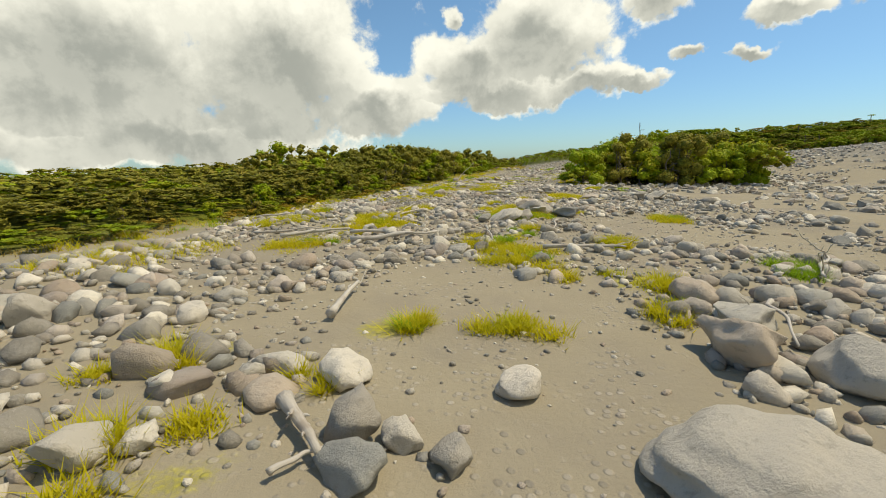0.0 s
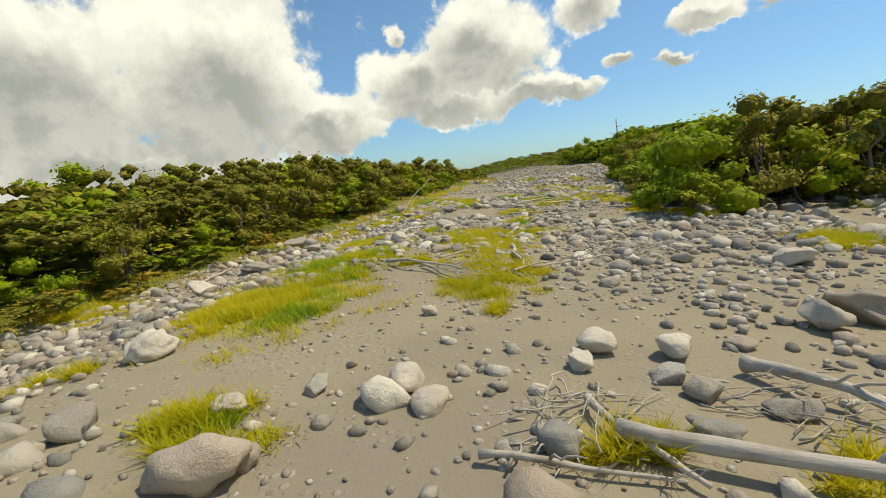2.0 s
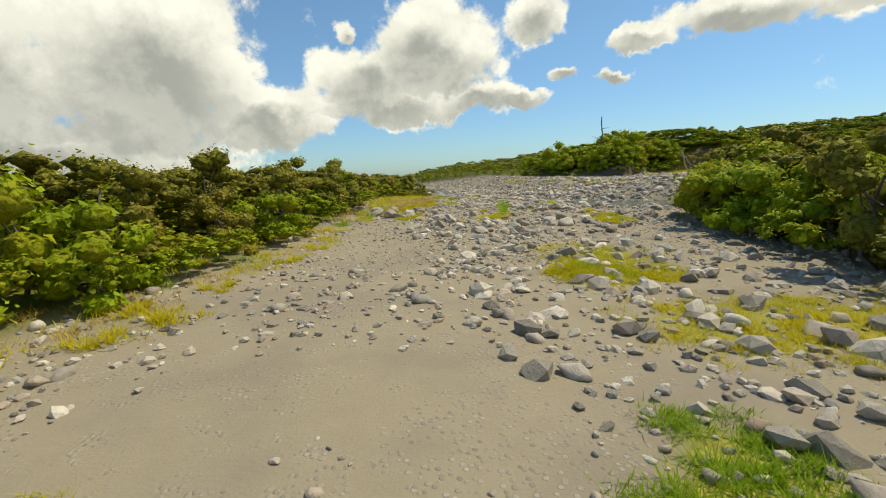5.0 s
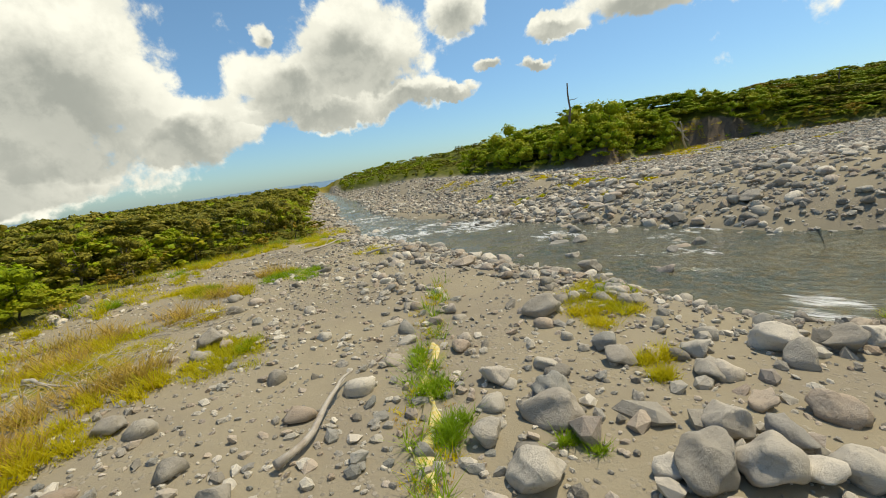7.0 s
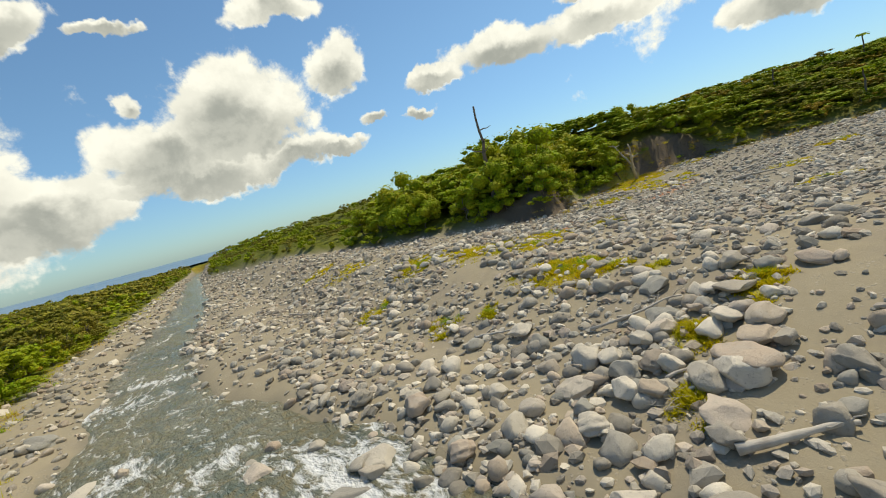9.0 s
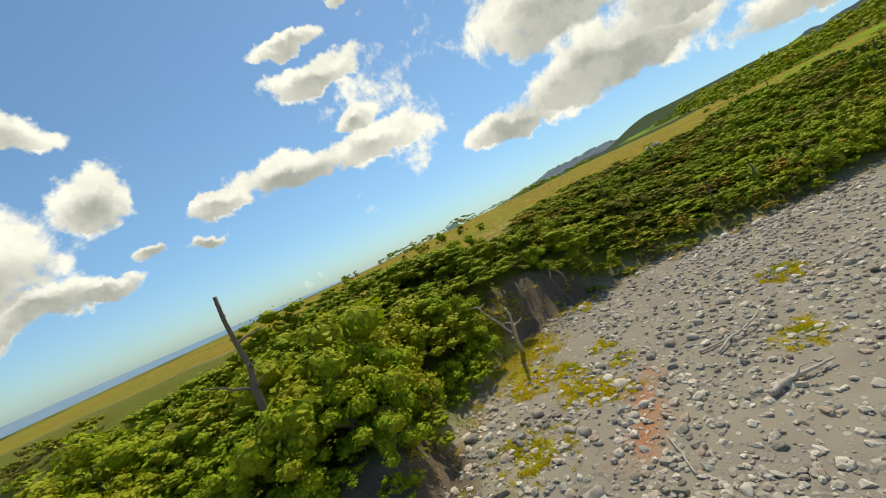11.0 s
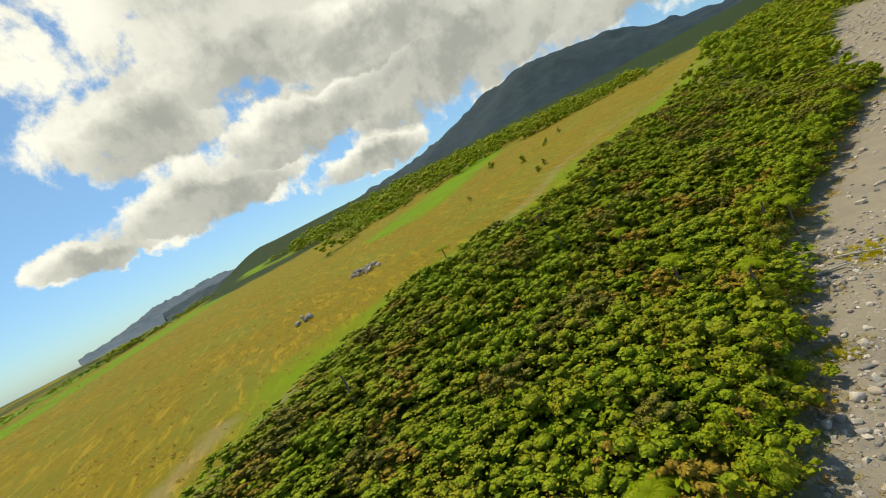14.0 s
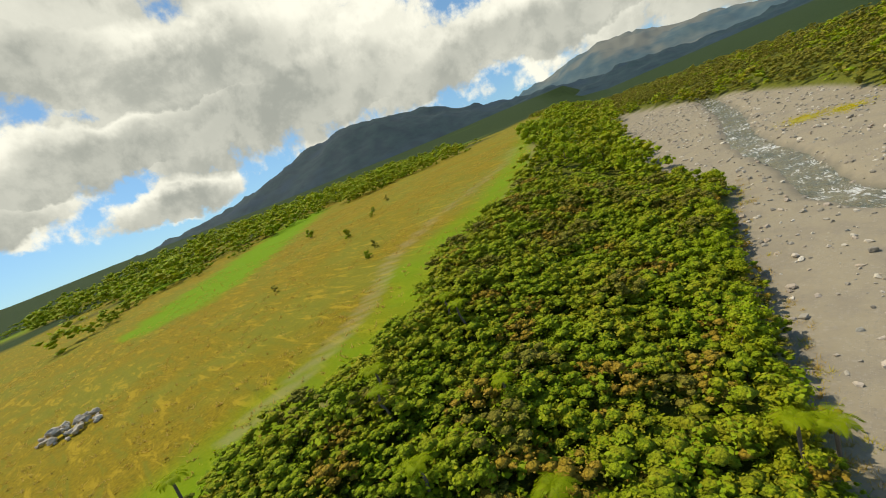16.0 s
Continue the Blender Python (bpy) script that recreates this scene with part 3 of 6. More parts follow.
def zones(X, Y, e, w, upw, wd, f):
    z = {}
    east = S(-0.3, 1.5, e)
    f_in = S(-0.8, 1.2, f + 1.2 * wave(X, Y, 0.35, 21))
    z["field"] = f_in
    z["stony"] = S(58, 68, X) * (1 - 0.8 * S(98, 114, X))
    z["forest"] = np.maximum(np.maximum(east * (1 - f_in), S(-0.3, 1.2, w)), S(0, 2, upw))
    far = S(450, 700, np.hypot(X - 60, Y - 60))
    patch = box_noise(X, Y, 140, 5)
    belt = S(0.40, 0.48, 0.5 * patch + 0.5 * box_noise(X, Y, 45, 6) + 0.25 * S(500, 900, np.hypot(X - 60, Y - 60)))
    z["wood"] = np.clip(np.maximum(S(330, 430, np.hypot(X - 60, Y - 60)) * belt * (e > 0) * (f > 60) * (Y < 330), S(120, 300, w)), 0, 1)
    z["wood"] = np.maximum(z["wood"], S(500, 700, np.hypot(X - 60, Y - 60)) * S(0.44, 0.52, box_noise(X, Y, 60, 7)) * (e > 0))
    lush = 0.95 * S(13.0, 6.0, f + 1.5 * wave(X, Y, 0.15, 22)) * S(0, 1, f) * S(150, 140, Y) * (0.45 + 0.55 * box_noise(X, Y, 4, 23))
    for ax, ay, bx, by, half in ((262, 88, 420, -45, 18), (230, 235, 620, 165, 14), (420, 60, 700, 0, 22), (320, 300, 900, 200, 40)):
        dx, dy = bx - ax, by - ay
        k = np.clip(((X - ax) * dx + (Y - ay) * dy) / (dx * dx + dy * dy), 0, 1)
        d = np.hypot(X - ax - k * dx, Y - ay - k * dy)
        lush = np.maximum(lush, S(half + 1.5, half - 1.5, d))
    z["lush"] = np.maximum(lush, far * (patch < 0.33))
    z["wood"] = np.maximum(z["wood"], S(40, 110, upw))
    td, _ = side(TRACK, X, Y)
    td = np.abs(td)
    z["track"] = np.clip(S(0.7, 0.3, np.abs(td - 0.8)) + 0.15 * S(1.6, 1.0, td), 0, 1)
    dd, _ = side(DIRT, X, Y)
    z["track"] = np.clip(z["track"] + S(2.0, 0.8, np.abs(dd) + 1.2 * wave(X, Y, 0.6, 24)), 0, 1)
    z["wet"] = S(1.0, -0.4, wd)
    g = box_noise(X, Y, 5.0, 9) * 0.55 + box_noise(X, Y, 1.9, 10) * 0.45
    strip = np.maximum(S(7, 1, -w) * 0.9, S(5, 0.5, -e) * 0.6)
    gr = S(0.66, 0.80, g + 0.32 * strip) * 0.5
    for px, py, pr in PATCHES:
        near = (np.abs(X - px) < 2 * pr + 1) & (np.abs(Y - py) < 2 * pr + 1)
        gr[near] = np.maximum(gr[near], S(1.15 * pr + 0.2, 0.5 * pr, np.hypot(X[near] - px, Y[near] - py)))
    z["grassy"] = np.clip(gr * S(0.4, 1.5, wd), 0, 1)
    z["soil"] = np.clip(S(2.6, 1.6, np.abs(e - 0.6)) * ((np.abs(X - 90) < 4.5) | (np.abs(X - 69) < 3.5)) * (Y > 136) * (Y < 160), 0, 1)
    z["rust"] = S(0.9, 0.2, np.abs((Y - 138) - 0.5 * np.sin(X))) * S(70, 72, X) * S(80, 77, X) + S(0.8, 0.2, np.abs(Y - 141 + 0.4 * (X - 60))) * S(56, 58, X) * S(66, 64, X)
    return z


def make_ground():
    xs = axis(-25, 165, 1.1, 4800, 1.08)
    ys = axis(-15, 190, 1.1, 4800, 1.08)
    X, Y = np.meshgrid(xs, ys)
    Z, e, w, upw, wd, f = land(X, Y)
    me = grid_mesh("ground", X, Y, Z)
    for k, v in zones(X, Y, e, w, upw, wd, f).items():
        a = me.attributes.new(k, "FLOAT", "POINT")
        a.data.foreach_set("value", np.ascontiguousarray(v, np.float32).ravel())
    me.materials.append(ground_material())
    return tagged(new("ground", me), "grey sandy river bed between scrub banks and dry pasture", "ground", kind="structure")


make_ground()


def water_material():
    m, t, out = surface("river_water")
    geo = t.add("ShaderNodeNewGeometry").outputs["Position"]
    flow = t.add("ShaderNodeAttribute", attribute_name="flow").outputs["Vector"]
    st = t.add("ShaderNodeMapping", {"Vector": flow, "Scale": (1.0, 0.45, 1.0)}).outputs[0]
    n1 = t.noise(st, 1.3, 5.0, 0.62, 1.4)
    n2 = t.noise(st, 6.0, 5.0, 0.6, 0.8)
    n4 = t.noise(geo, 2.4, 7.0, 0.68, 0.4)
    big = t.noise(geo, 0.3, 4.0)
    rap = t.add("ShaderNodeAttribute", attribute_name="rapid").outputs["Fac"]
    f = t.math("ADD", t.math("MULTIPLY", n1, 0.68), t.math("MULTIPLY", n2, 0.32))
    foam = t.ramp(t.math("ADD", f, t.math("MULTIPLY", t.math("SUBTRACT", rap, 0.5), 0.26)), 0.555, 0.70)
    col = t.mix(t.ramp(big, 0.35, 0.65), (0.12, 0.145, 0.115), (0.22, 0.215, 0.145))
    col = t.mix(t.math("MULTIPLY", t.ramp(n4, 0.47, 0.60), 0.65), col, t.mix(n2, (0.16, 0.14, 0.05), (0.30, 0.22, 0.11)))
    col = t.mix(t.math("MULTIPLY", foam, 0.92), col, (0.80, 0.82, 0.82))
    h = t.math("ADD", n1, t.math("MULTIPLY", n2, 0.6))
    finish(t, out, col, t.math("ADD", 0.10, t.math("MULTIPLY", foam, 0.6)), bump=h, strength=1.0, dist=0.42, spec=0.5)
    return m


def make_water():
    seg = np.linspace(0, len(RIVER) - 1, 700)
    cx = np.interp(seg, np.arange(len(RIVER)), RIVER[:, 0])
    cy = np.interp(seg, np.arange(len(RIVER)), RIVER[:, 1])
    for _ in range(6):
        cx[1:-1] = (cx[:-2] + 2 * cx[1:-1] + cx[2:]) / 4
        cy[1:-1] = (cy[:-2] + 2 * cy[1:-1] + cy[2:]) / 4
    cz = np.interp(seg, np.arange(len(RIVER)), RIVER_Z + cross_fall(RIVER[:, 0]))
    tx, ty = np.gradient(cx), np.gradient(cy)
    ln = np.hypot(tx, ty)
    nx, ny = -ty / ln, tx / ln
    v = np.linspace(-8.0, 8.0, 33)
    X = cx[:, None] + nx[:, None] * v
    Y = cy[:, None] + ny[:, None] * v
    Z = cz[:, None] + 0.07 * wave(X, Y, 1.6, 31) + 0.05 * wave(X, Y, 4.0, 32)
    me = grid_mesh("water", X, Y, Z)
    rap = np.clip((0.75 - 0.45 * (Y < 70)) * S(0.4, 0.8, 0.6 * box_noise(X, Y, 3.5, 41) + 0.4 * box_noise(X, Y, 1.3, 42)) + 0.22 * S(90, 98, Y) * S(124, 118, Y) + 0.6 * S(122, 128, Y) * S(165, 145, Y) + 0.55 * (Y < 70), 0, 1)
    run = np.cumsum(np.hypot(np.gradient(cx), np.gradient(cy)))
    fl = np.stack([np.broadcast_to(v, X.shape), np.broadcast_to(run[:, None], X.shape), 0 * X], -1)
    a = me.attributes.new("flow", "FLOAT_VECTOR", "POINT")
    a.data.foreach_set("vector", np.ascontiguousarray(fl, np.float32).ravel())
    a = me.attributes.new("rapid", "FLOAT", "POINT")
    a.data.foreach_set("value", np.ascontiguousarray(rap, np.float32).ravel())
    me.materials.append(water_material())
    return tagged(new("water", me), "shallow grey-green river with white rapids", "river", kind="structure")


make_water()


# ---- sea and hills ----
def plain_material(name, a, b, scale, rough=0.9, c=None):
    m, t, out = surface(name)
    pos = t.add("ShaderNodeNewGeometry").outputs["Position"]
    n = t.noise(pos, scale, 6.0, 0.65)
    col = t.mix(t.ramp(n, 0.3, 0.7), a, b)
    if c:
        col = t.mix(t.ramp(t.noise(pos, scale * 0.25, 4.0), 0.5, 0.66), col, c)
    finish(t, out, col, rough, bump=n, strength=0.3, dist=8.0)
    return m


def make_sea():
    X, Y = np.meshgrid(np.linspace(-4800, 4800, 25), np.linspace(1500, 4850, 12))
    me = grid_mesh("sea", X, Y, np.full(X.shape, -22.0))
    me.materials.append(plain_material("sea_water", (0.10, 0.20, 0.30), (0.14, 0.25, 0.36), 0.002, 0.5))
    tagged(new("sea", me), "pale blue sea along the far coast", "sea", kind="structure")


make_sea()


def ridge(name, label, r0, r1, r2, prof, mat, seed, rough):
    """A range of hills seen from the river: azimuth and height angle of its crest, in degrees."""
    az = np.linspace(prof[0][0], prof[-1][0], 260)
    crest = np.interp(az, [p[0] for p in prof], [p[1] for p in prof])
    rs = np.concatenate([np.linspace(r0, r1, 26), np.linspace(r1, r2, 8)[1:]])
    A, R = np.meshgrid(np.radians(az), rs)
    X, Y = 100 + R * np.sin(A), 125 + R * np.cos(A)
    up = np.tan(np.radians(crest))[None] * r1 + 25
    k = S(r0, r1, R) ** 1.3 * (R <= r1) + (R > r1) * (1 - 0.5 * S(r1, r2, R))
    g = box_noise(X, Y, rough, seed) * 0.5 + box_noise(X, Y, rough * 0.4, seed + 1) * 0.32 + box_noise(X, Y, rough * 0.16, seed + 2) * 0.18
    Z = 5 + (up - 5) * k + (g - 0.5) * rough * 0.55 * k * (1 - 0.75 * (np.abs(R - r1) < 1))
    me = grid_mesh(name, X, Y, Z)
    me.materials.append(mat)
    return tagged(new(name, me), label, "mountain", kind="structure")


# Distance haze and, on the bush, cloud shadow are mixed into these colours.
HILLSIDE = plain_material("hazed_bush", (0.006, 0.026, 0.042), (0.016, 0.048, 0.056), 0.02, c=(0.010, 0.036, 0.060))
HAZED_HILL = plain_material("hazy_range", (0.06, 0.10, 0.14), (0.09, 0.135, 0.17), 0.01)
SLOPES = plain_material("hazed_slopes", (0.05, 0.10, 0.13), (0.09, 0.14, 0.15), 0.006, c=(0.17, 0.18, 0.16))
ridge("forested_range", "dark bush-covered mountain range, haze and cloud shade in its colour", 1300, 2600, 3400, [(76, 0.6), (88, 1.6), (96, 2.6), (104, 3.8), (110, 4.6), (116, 5.8), (121, 7.6), (126, 8.6), (131, 8.7), (135, 8.0), (140, 6.4), (145, 4.8), (150, 4.0), (158, 2.8), (168, 2.0), (185, 1.6), (205, 1.5)], HILLSIDE, 50, 150)
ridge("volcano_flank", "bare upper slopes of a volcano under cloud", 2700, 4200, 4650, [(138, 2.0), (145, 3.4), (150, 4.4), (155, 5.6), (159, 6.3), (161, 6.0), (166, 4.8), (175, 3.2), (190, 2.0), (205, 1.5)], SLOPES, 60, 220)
ridge("haze_blue_range", "low range far across the farmland, coloured blue for haze", 3000, 4000, 4400, [(68, 0.2), (72, 0.9), (75, 1.7), (79, 2.0), (83, 2.3), (86, 1.6), (90, 1.2), (95, 0.5)], HAZED_HILL, 70, 120)


# ---- building blocks ----
def part(name, me, mat, parent, label=""):
    """One mesh under a thing or under a part."""
    if mat and not me.materials:
        me.materials.append(mat)
    ob = new(name, me)
    ob.parent = parent
    return tagged(ob, label) if label else ob


def ball(sub):
    bm = bmesh.new()
    bmesh.ops.create_icosphere(bm, subdivisions=sub, radius=1)
    co = np.array([v.co[:] for v in bm.verts])
    fa = np.array([[v.index for v in f.verts] for f in bm.faces])
    bm.free()
    return co, fa


BALL1, BALL2, BALL3 = ball(1), ball(2), ball(4)


def stone_shape(base, seed, hard=0.93, lo=0.5):
    """A water-worn stone: a ball with a few flats and hollows."""
    r = np.random.RandomState(seed)
    co = base[0].copy()
    rough = seed % 3 != 0
    for _ in range(17 if rough else 9):
        n = r.normal(size=3)
        n /= np.linalg.norm(n)
        d = (lo - 0.08 if rough else lo + 0.08) + 0.36 * r.rand()
        p = co @ n
        co -= np.outer(np.maximum(p - d, 0) * (1.0 if rough else hard), n)
    for _ in range(4):
        n = r.normal(size=3) * 1.7
        co *= (1 + 0.05 * np.sin(co @ n * 2.2 + r.rand() * 6))[:, None]
    for k in range(10):
        n = r.normal(size=3) * (3 + k)
        co *= (1 + 0.05 / (3 + k) * np.sin(co @ n + r.rand() * 6))[:, None]
    return co / np.abs(co).max(0)


SHAPES1 = [(stone_shape(BALL1, s), BALL1[1]) for s in range(14)]
SHAPES2 = [(stone_shape(BALL2, s + 50), BALL2[1]) for s in range(14)]
SHAPES3 = [(stone_shape(BALL3, s + 90, 0.85, 0.6), BALL3[1]) for s in range(12)]
BALL_MID = ball(3)
SHAPES_MID = [(stone_shape(BALL_MID, s + 130, 0.88, 0.55), BALL_MID[1]) for s in range(12)]


def turn(a, b, c):
    return np.array(Euler((a, b, c)).to_matrix())


def scatter_mesh(name, shapes, items, smooth=True):
    """Join many small pieces: items are (shape, 3x3 matrix, place)."""
    cos, fas, n = [], [], 0
    for s, m, p in items:
        co, fa = shapes[s]
        cos.append(co @ m.T + p)
        fas.append(fa + n)
        n += len(co)
    me = bpy.data.meshes.new(name)
    quick(me, np.concatenate(cos), np.concatenate(fas), smooth)
    return me


def on_bed(x, y, margin=0.3):
    z, e, w, upw, wd, f = land(x, y)
    return z, (e < margin) & (w < margin) & (upw < margin), wd, e, w


def cobbles():
    """Stones too many to count, the larger ones finer."""
    r = np.random.RandomState(7)
    small, large, fine_low = [], [], []

    def sow(n, x0, x1, y0, y1, smin, smax, power, thr, seed, fine=0.11):
        x, y = r.uniform(x0, x1, n), r.uniform(y0, y1, n)
        z, ok, wd, e, w = on_bed(x, y)
        dens = box_noise(x, y, 6.0, seed) * 0.6 + box_noise(x, y, 2.2, seed + 1) * 0.4
        dens = dens + 0.42 * S(3.8, 0.5, np.abs(wd - 1.2)) + 0.25 * S(40, 47, x) * (y > 100) * S(75, 60, x)
        keep = ok & (dens > thr + 0.16 * r.rand(n)) & (wd > -0.9)
        for i in np.nonzero(keep)[0]:
            s = smin + (smax - smin) * r.rand() ** power
            target, shapes = (large, SHAPES2) if s > fine else (fine_low if x[i] < 16 and y[i] < 70 else small, SHAPES1)
            sc = np.diag([s * r.uniform(0.8, 1.35), s * r.uniform(0.7, 1.1), s * r.uniform(0.5, 0.85)])
            m = turn(r.uniform(-0.4, 0.4), r.uniform(-0.4, 0.4), r.rand() * 6.28) @ sc
            target.append((r.randint(len(shapes)), m, np.array((x[i], y[i], z[i] + s * r.uniform(0.0, 0.3)))))

    # the first bar, where the camera flies low
    sow(21000, -11, 15, 1, 66, 0.035, 0.13, 1.6, 0.30, 11, 0.2)
    sow(8500, -12, 16, 1, 66, 0.10, 0.30, 1.9, 0.36, 11, 0.19)
    sow(13000, 2, 42, 62, 128, 0.04, 0.14, 1.6, 0.36, 12, 0.2)
    sow(3400, 2, 42, 62, 128, 0.10, 0.30, 2.6, 0.48, 12, 0.2)
    sow(6500, 14, 62, 4, 100, 0.12, 0.45, 2.2, 0.34, 17, 0.6)
    sow(1500, 25, 42, 104, 130, 0.12, 0.32, 2.2, 0.52, 20, 0.22)
    # pebbles between the stones
    sow(17000, 8, 36, 80, 124, 0.02, 0.075, 1.5, 0.16, 13, 0.2)
    sow(11000, -8, 14, 2, 64, 0.018, 0.06, 1.5, 0.22, 18, 0.2)
    # the far bar and the bed upstream
    sow(11000, 39, 70, 104, 180, 0.06, 0.21, 1.8, 0.36, 14, 0.3)
    sow(2200, 39, 64, 108, 150, 0.17, 0.46, 2.4, 0.40, 14, 0.33)
    sow(21000, 62, 116, 92, 152, 0.05, 0.25, 1.9, 0.20, 15, 0.4)
    sow(3900, 60, 114, 96, 150, 0.13, 0.40, 2.2, 0.40, 15, 0.32)
    sow(8500, 95, 180, -90, 100, 0.10, 0.45, 2.2, 0.26, 16, 0.9)
    sow(4000, 36, 110, 20, 104, 0.12, 0.5, 2.2, 0.36, 17, 0.9)
    sow(6000, 22, 62, 150, 330, 0.15, 0.5, 2.0, 0.26, 19, 0.9)
    sow(3200, 26, 50, 100, 165, 0.10, 0.30, 2.0, 0.40, 20, 0.22)
    for sh, it in ((SHAPES1, small), (SHAPES2, large), (SHAPES1, fine_low)):
        me = scatter_mesh("cobble_scatter", sh, it, it is not small)
        me.materials.append(COBBLE)
        tagged(new("cobble_scatter", me), "rounded grey cobbles strewn over the sandy river bed", "stones", kind="stuff")


cobbles()


def boulder(x, y, size, flat=0.62, long=1.25, rz=0.0, seed=0, sink=0.25, label="rounded grey boulder half sunk in river sand"):
    r = np.random.RandomState(seed + 1000)
    me = STONES[r.randint(12) + (12 if size < 0.75 else 0)]
    ob = new("boulder", me)
    ob.scale = (size * long * 0.5, size * 0.5, size * flat * 0.5)
    ob.rotation_euler = (r.uniform(-0.3, 0.3), r.uniform(-0.3, 0.3), rz)
    zz, _, _, _, wd, _ = land(np.array([x]), np.array([y]))
    ob.location = (x, y, float(zz[0]) + size * flat * 0.5 * (1 - 2 * sink) + (0.22 if wd[0] < 0 and size < 1.1 else 0.0))
    return tagged(ob, label, "boulder", "boulders on the river bed")


STONES = []
for _s in SHAPES3 + SHAPES_MID:
    _me = bpy.data.meshes.new("boulder")
    quick(_me, _s[0], _s[1])
    _me.materials.append(STONE)
    STONES.append(_me)


BOULDERS_START = [(2.15, 2.75, 1.75), (-0.8, 3.3, 0.53), (-1.1, 4.3, 0.57), (0.7, 4.1, 0.47), (-2.8, 2.9, 0.54), (-0.7, 2.8, 0.54), (-0.0, 3.0, 0.4), (3.5, 4.9, 1.02), (4.2, 5.9, 0.8), (4.4, 4.3, 0.83), (-0.4, 3.2, 0.35), (-5.8, 5.8, 0.64), (-3.7, 6.0, 0.44), (4.2, 7.1, 0.69), (-2.4, 3.0, 0.31)]
BOULDERS_EARLY = [(4.3, 20.5, 1.99), (4.1, 19.4, 1.15), (2.4, 17.2, 1.25), (3.2, 17.4, 0.66), (5.2, 18.6, 0.95), (1.6, 17.6, 0.38), (0.8, 18.3, 0.37), (1.3, 18.0, 0.22), (-1.4, 17.3, 0.41), (13.5, 28.4, 1.58), (9.3, 28.0, 1.16), (8.4, 24.5, 1.38), (-0.3, 17.4, 0.19), (-0.1, 17.7, 0.27), (13.9, 37.2, 1.57)]
BOULDERS_BAR = [(-0.3, 31.2, 0.71), (-0.0, 31.3, 0.32), (-2.0, 32.2, 0.5), (-0.5, 32.3, 0.39), (3.5, 32.4, 0.32), (4.9, 31.0, 0.38), (7.9, 33.0, 0.89), (7.1, 32.8, 0.68), (9.8, 36.1, 0.77), (-2.5, 34.6, 0.76), (-4.1, 45.1, 1.51), (-4.6, 41.2, 0.89), (3.9, 32.8, 0.51), (4.3, 31.9, 0.4), (4.7, 32.4, 0.43), (4.4, 31.5, 0.37), (2.7, 30.9, 0.39), (4.0, 30.8, 0.39), (5.6, 32.4, 0.33), (0.4, 32.6, 0.32), (1.9, 34.9, 0.27)]
BOULDERS_LOGS = [(-4.1, 52.0, 1.76), (4.7, 55.5, 0.87), (-1.0, 55.8, 0.87), (20.4, 55.9, 1.2), (18.4, 55.1, 0.86), (1.9, 44.5, 0.43), (7.7, 47.0, 0.48), (8.3, 46.7, 0.44), (1.5, 44.2, 0.72), (10.6, 47.4, 0.47), (-3.0, 49.3, 1.22), (3.6, 47.1, 0.67), (4.6, 47.2, 0.69), (3.8, 44.3, 0.33), (6.3, 45.6, 0.41), (8.5, 57.0, 0.82)]
BOULDERS_MIDDLE = [(5.6, 59.2, 1.14), (8.8, 57.2, 0.98), (8.1, 60.6, 0.67), (7.8, 57.8, 0.46), (6.0, 56.6, 0.41), (6.7, 56.1, 0.73), (6.9, 56.7, 0.51), (8.0, 55.9, 0.58), (15.0, 64.4, 1.18), (1.7, 62.9, 0.85), (9.4, 55.2, 0.44), (9.6, 57.7, 0.51), (7.3, 57.8, 0.41), (8.3, 58.1, 0.42), (13.1, 64.6, 1.03), (10.7, 61.3, 0.61), (10.3, 60.0, 0.61), (7.3, 56.0, 0.48), (5.2, 56.6, 0.66), (2.9, 58.9, 0.74), (2.3, 58.2, 1.13), (7.9, 59.5, 0.54), (13.7, 61.0, 0.98), (15.6, 62.1, 1.31), (13.6, 56.6, 0.64), (10.0, 61.8, 0.46), (3.9, 58.1, 0.52), (6.9, 58.6, 0.39)]
BOULDERS_SHORE = [(26.2, 102.1, 0.61), (26.7, 101.0, 0.75), (25.2, 100.5, 0.48), (25.4, 99.5, 0.83), (27.4, 98.4, 0.87), (28.7, 101.5, 0.68), (28.9, 102.2, 0.61), (30.2, 101.0, 0.55), (28.4, 98.9, 0.75), (28.8, 98.4, 0.66), (29.5, 99.2, 0.47), (28.0, 98.1, 0.85), (27.0, 98.7, 0.41), (31.4, 99.8, 0.69), (29.0, 104.8, 0.89), (31.8, 100.4, 0.98), (32.7, 99.8, 0.82), (19.2, 103.9, 0.56), (30.1, 98.5, 0.64), (28.4, 97.8, 0.52), (29.0, 97.6, 0.74), (20.4, 108.0, 0.82), (29.7, 100.3, 0.68), (33.2, 99.6, 0.78)]
